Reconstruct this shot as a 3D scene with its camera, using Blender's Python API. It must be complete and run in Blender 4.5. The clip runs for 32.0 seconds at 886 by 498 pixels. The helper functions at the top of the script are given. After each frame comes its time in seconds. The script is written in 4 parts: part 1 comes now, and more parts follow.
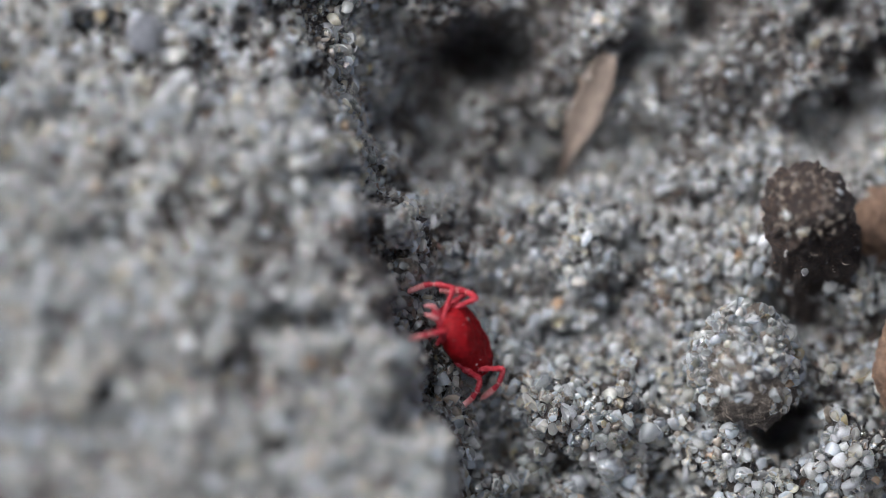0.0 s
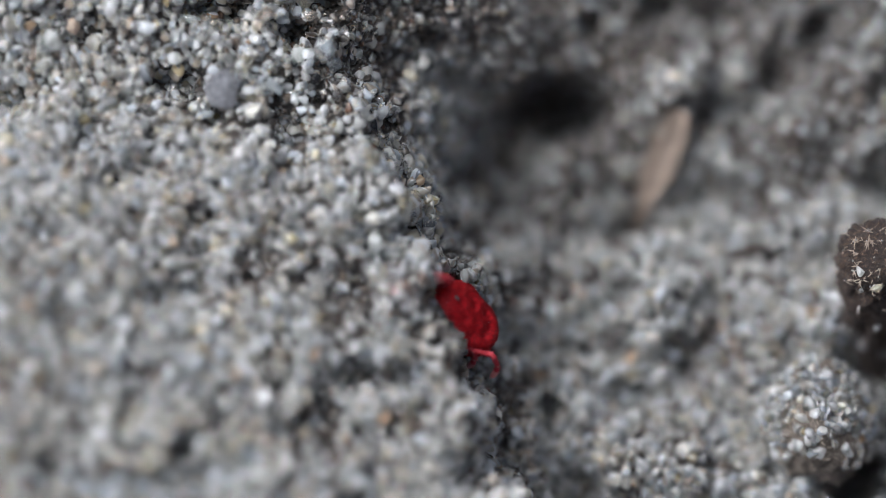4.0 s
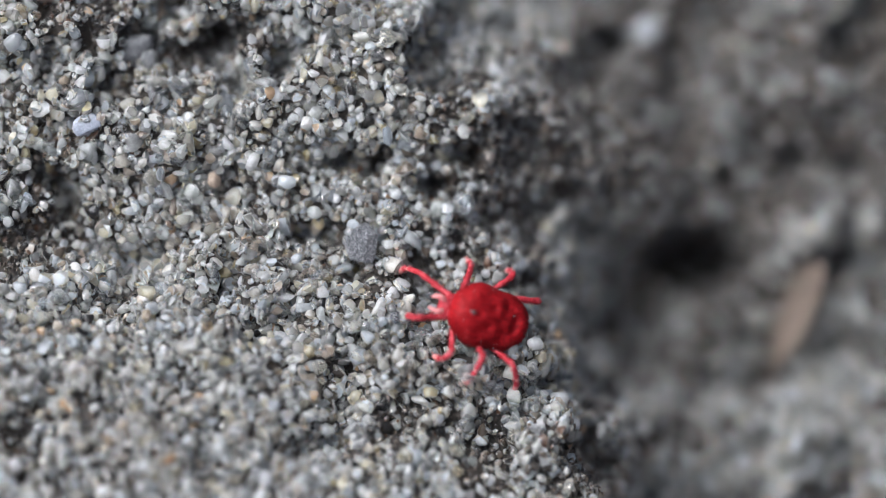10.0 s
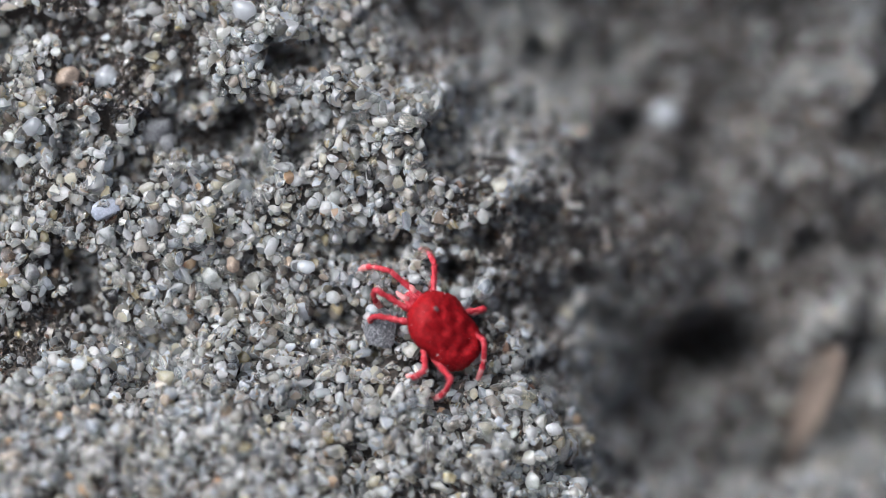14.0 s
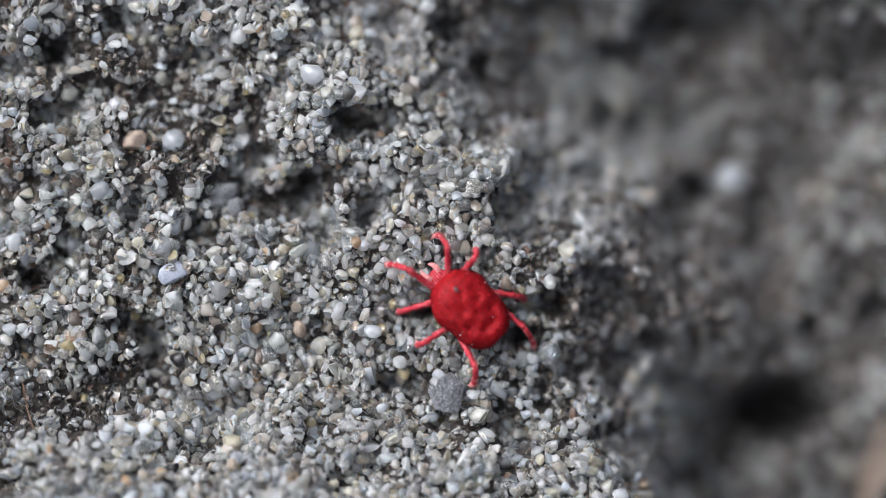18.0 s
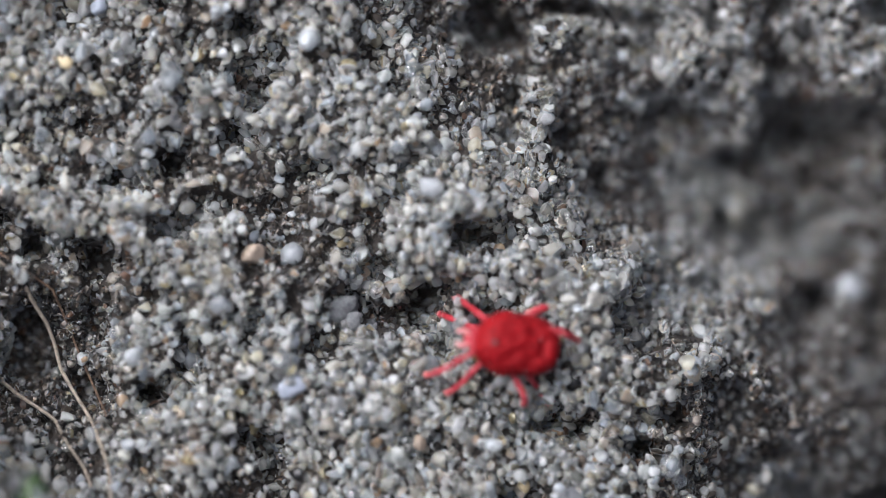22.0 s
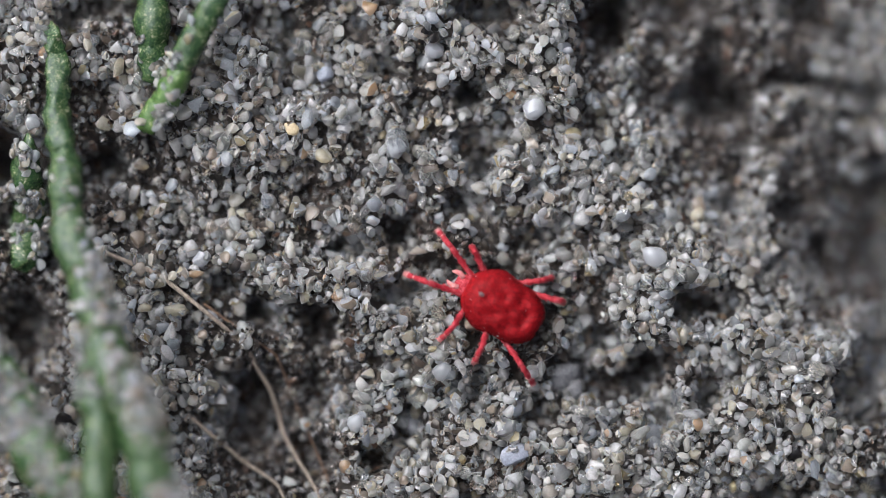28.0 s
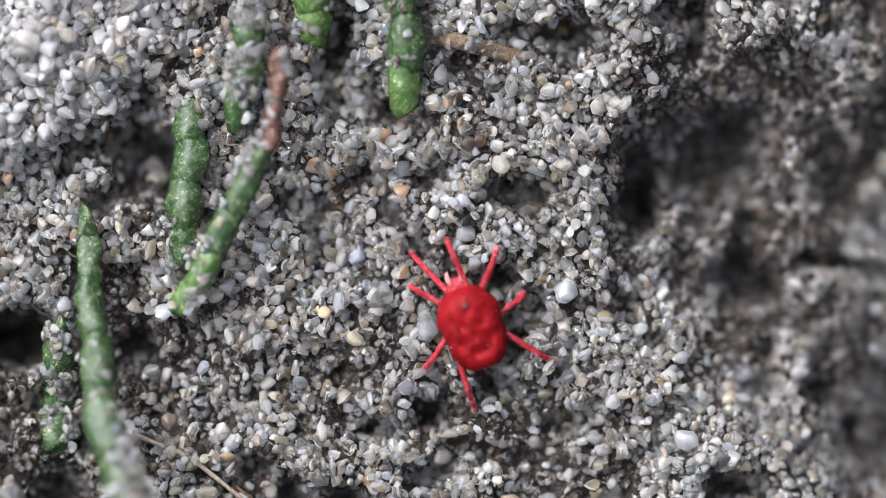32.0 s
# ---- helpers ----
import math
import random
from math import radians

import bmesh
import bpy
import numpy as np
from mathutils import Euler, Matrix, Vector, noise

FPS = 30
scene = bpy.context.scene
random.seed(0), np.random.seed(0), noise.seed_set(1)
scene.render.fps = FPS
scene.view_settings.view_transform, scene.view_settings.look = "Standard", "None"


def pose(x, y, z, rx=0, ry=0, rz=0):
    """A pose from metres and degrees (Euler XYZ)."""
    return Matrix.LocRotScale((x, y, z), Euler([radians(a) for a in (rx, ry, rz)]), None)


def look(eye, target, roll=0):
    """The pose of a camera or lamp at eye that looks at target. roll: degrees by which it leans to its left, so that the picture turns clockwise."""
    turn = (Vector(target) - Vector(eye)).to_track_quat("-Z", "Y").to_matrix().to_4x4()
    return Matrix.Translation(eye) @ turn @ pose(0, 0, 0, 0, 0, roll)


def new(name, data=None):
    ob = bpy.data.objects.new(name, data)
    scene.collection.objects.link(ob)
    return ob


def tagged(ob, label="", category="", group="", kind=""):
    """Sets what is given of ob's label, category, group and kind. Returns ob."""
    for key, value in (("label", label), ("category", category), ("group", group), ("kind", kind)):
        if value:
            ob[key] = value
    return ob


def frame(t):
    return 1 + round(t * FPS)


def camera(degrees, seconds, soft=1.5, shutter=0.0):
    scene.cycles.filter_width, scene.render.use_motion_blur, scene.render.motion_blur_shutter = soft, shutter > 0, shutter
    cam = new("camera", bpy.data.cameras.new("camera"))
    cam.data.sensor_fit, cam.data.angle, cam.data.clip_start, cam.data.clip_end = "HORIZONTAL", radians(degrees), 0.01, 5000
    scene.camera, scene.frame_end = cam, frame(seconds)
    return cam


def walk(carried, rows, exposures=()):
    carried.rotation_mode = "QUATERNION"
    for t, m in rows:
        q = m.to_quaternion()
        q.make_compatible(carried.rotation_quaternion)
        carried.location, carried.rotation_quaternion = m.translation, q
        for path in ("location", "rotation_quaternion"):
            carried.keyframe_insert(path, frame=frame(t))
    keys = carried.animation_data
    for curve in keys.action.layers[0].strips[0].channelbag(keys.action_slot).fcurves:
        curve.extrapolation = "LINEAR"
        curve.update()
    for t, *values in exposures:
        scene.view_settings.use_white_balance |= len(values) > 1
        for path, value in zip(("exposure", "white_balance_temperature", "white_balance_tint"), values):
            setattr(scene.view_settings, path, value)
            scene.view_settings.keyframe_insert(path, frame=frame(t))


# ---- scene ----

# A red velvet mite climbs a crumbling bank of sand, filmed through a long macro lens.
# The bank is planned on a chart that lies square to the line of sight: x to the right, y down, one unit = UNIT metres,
# and h, tenths of a millimetre, towards the eye.
UNIT = 1.34e-5
TENTH = 1e-4
FAR = 0.25
PITCH = radians(72)
RIGHT = Vector((1, 0, 0))
UPWARD = Vector((0, math.sin(PITCH), math.cos(PITCH)))
TOWARD = Vector((0, -math.cos(PITCH), math.sin(PITCH)))
FRAME = Matrix((RIGHT, UPWARD, TOWARD)).transposed()


def spot(x, y, h=0.0):
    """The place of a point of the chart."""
    return RIGHT * ((x - 784) * UNIT) + UPWARD * ((441 - y) * UNIT) + TOWARD * (h * TENTH)


def eye(x, y, h, roll):
    m = (FRAME @ Matrix.Rotation(radians(-roll), 3, "Z")).to_4x4()
    m.translation = spot(784 + x, 441 - y, h) + TOWARD * FAR
    return m


cam = camera(2 * math.degrees(math.atan(784 * UNIT / FAR)), 32.0, soft=0.75)
cam.data.dof.use_dof = True
cam.data.dof.focus_distance = FAR - 0.0003
cam.data.dof.aperture_fstop = 18.0
walk(cam, [(t, eye(x, y, h, r)) for t, x, y, h, r in (
    (0.0, 445.7, -472.4, -26.5, 0.41),
    (0.5, 436.7, -460.2, -26.3, 0.36),
    (1.0, 415.9, -443.5, -26.1, 0.26),
    (1.5, 360.0, -431.8, -25.8, 0.31),
    (2.0, 355.9, -424.3, -25.5, 0.16),
    (2.5, 364.6, -422.7, -25.2, 0.15),
    (3.0, 354.7, -418.3, -24.5, 0.19),
    (3.5, 333.1, -395.2, -19.0, 0.25),
    (5.5, 271.5, -317.0, 0.0, 0.16),
    (6.0, 259.8, -264.2, 0.5, 0.19),
    (6.5, 251.6, -235.3, -9.0, 0.07),
    (7.0, 237.6, -224.5, -9.0, -0.04),
    (7.5, 227.0, -194.0, -9.5, -0.02),
    (8.0, 221.5, -180.0, -9.0, -0.04),
    (8.5, 183.6, -148.8, -5.0, 0.04),
    (9.0, 162.5, -139.0, 0.0, 0.04),
    (9.5, 100.6, -109.0, 2.8, 0.07),
    (10.0, 69.6, -102.0, 2.5, 0.08),
    (10.5, 59.8, -97.6, 2.2, -0.01),
    (11.0, 35.4, -112.0, 2.0, -0.01),
    (11.5, 12.7, -104.5, 1.8, -0.11),
    (12.0, 20.7, -31.1, 1.5, -0.14),
    (12.5, 15.9, -28.1, 1.2, -0.17),
    (13.0, 1.4, 1.7, 1.0, -0.17),
    (13.5, -5.6, 5.8, 0.9, -0.12),
    (14.0, 36.1, 48.6, 0.8, -0.03),
    (14.5, -6.1, 84.4, 0.8, -0.05),
    (15.0, -29.9, 116.2, 0.7, -0.20),
    (15.5, -102.1, 132.1, 0.6, -0.30),
    (17.5, -71.1, 162.5, 0.2, -0.38),
    (18.0, -82.8, 163.4, 0.2, -0.25),
    (18.5, -127.2, 210.8, 0.1, -0.14),
    (19.0, -171.1, 253.2, 0.0, -0.12),
    (19.5, -182.7, 268.0, 0.0, -0.04),
    (20.0, -185.4, 285.6, 0.0, 0.09),
    (20.5, -247.2, 335.6, 0.0, 0.08),
    (21.0, -271.6, 341.5, 0.0, 0.08),
    (21.5, -290.3, 364.1, -6.0, -0.01),
    (22.0, -295.0, 362.3, -12.0, -0.04),
    (22.5, -299.2, 313.6, -6.0, 0.07),
    (23.0, -325.6, 316.1, 0.0, 0.07),
    (23.5, -377.3, 341.4, 0.0, -0.03),
    (24.0, -431.1, 370.0, 0.0, 0.02),
    (24.5, -470.0, 393.4, 0.0, -0.10),
    (25.0, -483.6, 399.7, 0.0, -0.06),
    (25.5, -513.5, 415.4, 0.0, -0.13),
    (27.5, -667.5, 465.8, 0.0, -0.55),
    (28.0, -690.3, 481.1, 0.0, -0.55),
    (28.5, -740.4, 517.8, -0.1, -0.59),
    (29.0, -745.5, 542.4, -0.2, -0.57),
    (29.5, -750.3, 618.6, -0.4, -0.67),
    (30.0, -723.8, 678.9, -0.5, -0.67),
    (30.5, -722.1, 699.0, -0.6, -0.74),
    (31.0, -725.7, 756.9, -0.8, -0.64),
    (31.5, -729.3, 785.1, -0.9, -0.59),
    (32.0, -749.7, 804.4, -1.0, -0.64),
)], exposures=[(0, 1.04, 5440, 5), (9, 0.97, 5440, 5), (20, 0.95, 5450, 6), (25, 0.87, 5500, 7), (29, 0.73, 5600, 8), (32, 1.12, 5640, 9)])

# ---- light: an overcast sky ----
world = bpy.data.worlds.new("overcast_sky")
scene.world = world
world.use_nodes = True
sky = world.node_tree.nodes.new("ShaderNodeTexSky")
sky.sky_type = "NISHITA"
sky.sun_disc = False
sky.sun_elevation = radians(56)
sky.sun_rotation = radians(-63)
sky.air_density, sky.dust_density, sky.ozone_density = 0.15, 9.0, 0.0
back = world.node_tree.nodes["Background"]
back.inputs["Strength"].default_value = 0.135
world.node_tree.links.new(sky.outputs["Color"], back.inputs["Color"])
sun = new("sun", bpy.data.lights.new("sun", "SUN"))
sun.data.energy, sun.data.angle, sun.data.color = 1.0, radians(75), (1.0, 0.96, 0.9)
sun.matrix_world = look((-0.5, 0.25, 0.83), (0, 0, 0))


# ---- materials ----
def material(name):
    m = bpy.data.materials.new(name)
    m.use_nodes = True
    t = m.node_tree
    return m, t, t.nodes["Principled BSDF"]


def node(t, kind, **inputs):
    n = t.nodes.new("ShaderNode" + kind)
    for key, value in inputs.items():
        n.inputs[key.replace("_", " ")].default_value = value
    return n


def ramp(t, stops, smooth=True):
    n = t.nodes.new("ShaderNodeValToRGB")
    n.color_ramp.interpolation = "LINEAR" if smooth else "CONSTANT"
    e = n.color_ramp.elements
    while len(e) < len(stops):
        e.new(1.0)
    for i, (p, c) in enumerate(stops):
        e[i].position, e[i].color = p, (*c, 1)
    return n


def coarse(name, stops, scale, rough=0.8, bump=0.00002, fine=4.0, sheen=0.0):
    """A matt surface: colours mixed by noise of that scale, and a fine relief."""
    m, t, p = material(name)
    co = node(t, "TexCoord")
    n1 = node(t, "TexNoise", Scale=scale, Detail=6.0, Roughness=0.65)
    n2 = node(t, "TexNoise", Scale=scale * fine, Detail=4.0, Roughness=0.6)
    r = ramp(t, stops)
    for n in (n1, n2):
        t.links.new(co.outputs["Object"], n.inputs["Vector"])
    mix = node(t, "Math")
    mix.operation = "MULTIPLY_ADD"
    mix.inputs[1].default_value, mix.inputs[2].default_value = 0.45, 0.0
    t.links.new(n2.outputs["Fac"], mix.inputs[0])
    add = node(t, "Math")
    add.operation = "MULTIPLY_ADD"
    add.inputs[1].default_value = 0.6
    t.links.new(n1.outputs["Fac"], add.inputs[0])
    t.links.new(mix.outputs[0], add.inputs[2])
    t.links.new(add.outputs[0], r.inputs["Fac"])
    t.links.new(r.outputs["Color"], p.inputs["Base Color"])
    p.inputs["Roughness"].default_value = rough
    p.inputs["Sheen Weight"].default_value = sheen
    b = node(t, "Bump", Strength=0.8, Distance=bump)
    t.links.new(add.outputs[0], b.inputs["Height"])
    t.links.new(b.outputs["Normal"], p.inputs["Normal"])
    return m


QUARTZ = [(0.0, (0.82, 0.90, 1.0)), (0.14, (0.98, 0.97, 0.95)), (0.30, (0.97, 0.91, 0.77)), (0.42, (0.87, 0.91, 0.88)), (0.52, (0.97, 0.94, 0.86)),
          (0.64, (0.84, 0.86, 0.78)), (0.71, (0.94, 0.82, 0.58)), (0.77, (0.86, 0.72, 0.58)), (0.83, (0.80, 0.75, 0.64)), (0.89, (0.54, 0.44, 0.34)),
          (0.925, (0.22, 0.17, 0.13)), (0.945, (0.90, 0.70, 0.38)), (0.96, (0.68, 0.44, 0.27)), (0.97, (0.98, 0.98, 0.97))]
# dark grain tints, for silt coats and for shade painted into hollows
SILT_SHADE_TINTS = [(0.0, (0.048, 0.036, 0.026)), (0.26, (0.016, 0.012, 0.009)), (0.52, (0.10, 0.079, 0.06)), (0.66, (0.010, 0.0076, 0.0056)), (0.88, (0.26, 0.225, 0.19)),
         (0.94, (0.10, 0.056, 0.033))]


def quartz(name, single, tints=QUARTZ, clearest=1.0):
    """Clear to milky grains of sand, each of its own tint."""
    m, t, p = material(name)
    if single:
        pick = node(t, "ObjectInfo").outputs["Random"]
    else:
        pick = node(t, "NewGeometry").outputs["Random Per Island"]
    r = ramp(t, tints, False)
    t.links.new(pick, r.inputs["Fac"])
    co = node(t, "TexCoord")
    n = node(t, "TexNoise", Scale=3.5 if single else 26000.0, Detail=4.0)
    t.links.new(co.outputs["Object"], n.inputs["Vector"])
    cloud = ramp(t, [(0.36, (0.84, 0.83, 0.81)), (0.6, (1, 1, 1))])
    t.links.new(n.outputs["Fac"], cloud.inputs["Fac"])
    mul = node(t, "Mix")
    mul.data_type, mul.blend_type = "RGBA", "MULTIPLY"
    mul.inputs[0].default_value = 1.0
    t.links.new(r.outputs["Color"], mul.inputs[6])
    t.links.new(cloud.outputs["Color"], mul.inputs[7])
    t.links.new(mul.outputs[2], p.inputs["Base Color"])
    turn = node(t, "Math")
    turn.operation = "MULTIPLY"
    turn.inputs[1].default_value = 37.31
    t.links.new(pick, turn.inputs[0])
    wrap = node(t, "Math")
    wrap.operation = "FRACT"
    t.links.new(turn.outputs[0], wrap.inputs[0])
    clear = node(t, "MapRange")
    clear.inputs["To Min"].default_value, clear.inputs["To Max"].default_value = clearest * 0.58, clearest * 0.9
    clear.inputs["From Min"].default_value, clear.inputs["From Max"].default_value = 0.15, 0.85
    t.links.new(wrap.outputs[0], clear.inputs["Value"])
    t.links.new(clear.outputs[0], p.inputs["Transmission Weight"])
    p.inputs["Roughness"].default_value = 0.26
    p.inputs["Sheen Weight"].default_value = 0.6
    p.inputs["Sheen Roughness"].default_value = 0.3
    p.inputs["IOR"].default_value = 1.5
    p.inputs["Specular IOR Level"].default_value = 0.5
    b = node(t, "Bump", Strength=0.8, Distance=0.000012)
    t.links.new(n.outputs["Fac"], b.inputs["Height"])
    t.links.new(b.outputs["Normal"], p.inputs["Normal"])
    # light that soaks through the grain
    p.inputs["Subsurface Weight"].default_value = 1.0
    p.inputs["Subsurface Radius"].default_value = (1.0, 1.0, 1.0)
    p.inputs["Subsurface Scale"].default_value = 0.0005
    return m


M_GRAIN = quartz("quartz_grains", False)
M_ONE = quartz("quartz_grain", True)
M_FINE = quartz("silt_shade_grains", False, SILT_SHADE_TINTS, 0.2)
# whitened quartz tints, with the mound's skylight put into the colour
M_SKYLIT_SAND = quartz("skylit_quartz_grains", False, [(0.0, (0.97, 0.97, 0.96)), (0.4, (0.97, 0.94, 0.89)), (0.65, (0.91, 0.93, 0.95)), (0.85, (0.93, 0.88, 0.78)), (0.95, (0.76, 0.68, 0.58))], 0.8)
# near-black silt; its tone also paints the shade between grains
M_SILT_SHADE = coarse("silt_gap_shade", [(0.3, (0.006, 0.0048, 0.0038)), (0.52, (0.021, 0.0165, 0.013)), (0.75, (0.08, 0.062, 0.047))], 4000.0, 0.95, 0.00006)


def red(name, dark, mid, light, scale, bump):
    m = coarse(name, [(0.4, dark), (0.52, mid), (0.66, light)], scale, 0.6, bump, 3.0, 0.02)
    p = m.node_tree.nodes["Principled BSDF"]
    p.inputs["Sheen Tint"].default_value = (1, 0.25, 0.2, 1)
    p.inputs["Specular IOR Level"].default_value = 0.18
    return m


M_VELVET = red("red_velvet", (0.12, 0.001, 0.003), (0.245, 0.0015, 0.0045), (0.37, 0.005, 0.01), 13000.0, 0.000014)
M_LEG = red("red_leg", (0.27, 0.006, 0.014), (0.44, 0.02, 0.034), (0.62, 0.12, 0.14), 9000.0, 0.00002)
M_PALE = red("pale_red", (0.52, 0.12, 0.12), (0.64, 0.24, 0.23), (0.75, 0.42, 0.40), 8000.0, 0.00001)


# ---- the bank: its shape ----
M_CHALK = coarse("pale_dust_and_glint", [(0.3, (0.5, 0.42, 0.4)), (0.7, (0.8, 0.76, 0.74))], 9000.0, 0.5, 0.000002)
for m in (M_LEG, M_PALE):  # light shines through the legs
    m.node_tree.nodes["Principled BSDF"].inputs["Transmission Weight"].default_value = 0.3


def sm(a, b, x):
    t = np.clip((x - a) / (b - a), 0, 1)
    return t * t * (3 - 2 * t)


LATTICE = np.random.RandomState(7).rand(64, 64)


def waves(x, y, size, shift):
    """Smooth noise, 0 to 1, with lumps of that size on the chart."""
    a = shift * 2.3
    x, y = (x * math.cos(a) + y * math.sin(a)) / size + shift, (y * math.cos(a) - x * math.sin(a)) / size + shift * 1.7
    i, j = np.floor(x).astype(int), np.floor(y).astype(int)
    u, v = x - i, y - j
    u, v = u * u * (3 - 2 * u), v * v * (3 - 2 * v)
    a, b = LATTICE[i % 64, j % 64], LATTICE[(i + 1) % 64, j % 64]
    c, d = LATTICE[i % 64, (j + 1) % 64], LATTICE[(i + 1) % 64, (j + 1) % 64]
    return (a * (1 - u) + b * u) * (1 - v) + (c * (1 - u) + d * u) * v


BRINK_Y = [-900, -745, -600, -480, -380, -180, -60, 50, 200, 350, 480, 664, 804, 904, 1024, 1144, 1242, 1330, 1600]
BRINK_X = [700, 600, 380, 335, 310, 400, 480, 600, 810, 890, 920, 1022, 1056, 1136, 1168, 1212, 1258, 1285, 1250]


def brink(x, y):
    """How far a point lies beyond the brink of the bank."""
    return x - np.interp(y, BRINK_Y, BRINK_X) + 60 * (waves(x, y, 70, 3.1) - 0.5)


def beyond(x, y):
    """The same from where the ground falls away; higher up a ledge lies between."""
    return brink(x, y) - 120 * sm(850, 300, y) - 150 * sm(100, -250, y)


def pit(x, y, cx, cy, rx, ry, depth):
    return depth * sm(1.0, 0.2, np.hypot((x - cx) / rx, (y - cy) / ry))


PITS = [  # x, y, half width, half height, depth
    (-215, 270, 150, 170, 10), (-245, 258, 85, 90, 7), (-120, 330, 60, 60, 9), (-640, 110, 90, 110, 14), (-250, 60, 90, 60, 5), (-715, -190, 120, 75, 40), (-445, -520, 50, 120, 8), (-575, -440, 45, 50, 12), (-470, -500, 70, 110, 8), (131, -314, 40, 40, 18), (160, -184, 44, 42, 15),
    (390, 165, 140, 60, 5), (487, 248, 48, 60, 13), (703, 392, 85, 32, 11), (830, 425, 50, 36, 11), (382, 118, 60, 42, 13),
    (-70, -40, 60, 45, 9), (980, 1040, 170, 48, 9), (1140, 1220, 60, 50, 8), (640, 380, 90, 60, 4), (-130, 240, 50, 40, 5),
    (270, -60, 70, 40, 7), (30, -500, 60, 60, 8), (520, 60, 40, 60, 9), (300, 560, 60, 40, 6), (620, 900, 90, 40, 6), (-300, 20, 50, 40, 8), (180, 420, 50, 35, 6), (40, 30, 45, 35, 7)]
HOLLOWS = [
    (1310, 565, 125, 85, 26), (372, -462, 60, 120, 36), (565, -310, 90, 70, 12), (490, -530, 170, 130, 13), (1180, 700, 130, 190, 8),
    (1000, 370, 90, 70, 7), (1080, 60, 110, 80, 8), (1930, 700, 120, 90, 8), (1870, 1040, 120, 70, 8), (1600, 720, 120, 60, 6),
    (1400, 780, 90, 60, 5), (1835, 1235, 90, 80, 24), (1250, -160, 120, 90, 8), (900, -180, 90, 60, 6), (1340, 1240, 70, 50, 5)]


def mound(x, y):
    """The lump of bright sand at the top of the bank."""
    return sm(1.0, 0.8, np.hypot((x + 900) / 520, (y + 900) / 480) + 0.12 * (waves(x, y, 90, 4.4) - 0.5))


def broad(x, y):
    """The large forms of the bank and of the ground below it."""
    s = brink(x, y)
    bank = 0.036 * np.maximum(y - 540, 0) + 0.017 * np.clip(-s - 50, 0, 700) * sm(480, 760, y) - 0.004 * np.clip(y - 560, 0, 900) * sm(300, 1000, x)
    bank = bank + 6 * mound(x, y) + 5 * sm(1.0, 0.3, np.hypot((x - 1040) / 80, (y - 890) / 75)) + 4 * sm(1.0, 0.4, np.hypot((x - 400) / 170, (y + 740) / 110))
    for cx, cy, rx, ry, d in PITS:
        bank = bank - pit(x, y, cx, cy, rx, ry, d)
    low = sm(250, 600, y)
    s2 = beyond(x, y)
    far = -46 + 19 * sm(740, 1330, y) - 4 * sm(900, 1700, x) * (1 - low) + 12 * (waves(0.8 * x + 0.6 * y, 0.8 * y - 0.6 * x, 165, 6.6) - 0.5) + 7 * (waves(0.5 * x - 0.87 * y, 0.5 * y + 0.87 * x, 74, 2.9) - 0.5)
    far = far + 23 * sm(0, -250, y)
    near = -12 * (1 - low) ** 2
    ground = near + (far - near) * np.maximum(low, sm(-50, 430 - 250 * sm(100, -250, y), s2))
    for cx, cy, rx, ry, d in HOLLOWS:
        ground = ground - pit(x, y, cx, cy, rx, ry, d * 1.5)
    # a shelf below the steep part of the brink
    ground = ground + 22 * sm(240, 10, s) * sm(220, 420, y) * sm(1000, 820, y)
    ground = ground - 6 * sm(40, 170, s2) * sm(640, 330, s2) * sm(900, 640, y) * sm(-250, 50, y)
    k = 0.5 * sm(-30, 8, s) + 0.22 * sm(22, 52, s) + 0.28 * sm(40, 115, s)
    up = sm(420, 250, y)
    k = k * (1 - up) + up * (0.35 * sm(-30, 10, s) + 0.65 * sm(10, 190, s))
    # lower down a ledge runs along the foot of the brink
    w = sm(830, 970, y)
    k = k * (1 - w) + w * (0.8 * sm(-52, -6, s) + 0.2 * sm(22, 70, s))
    return bank * (1 - k) + ground * k


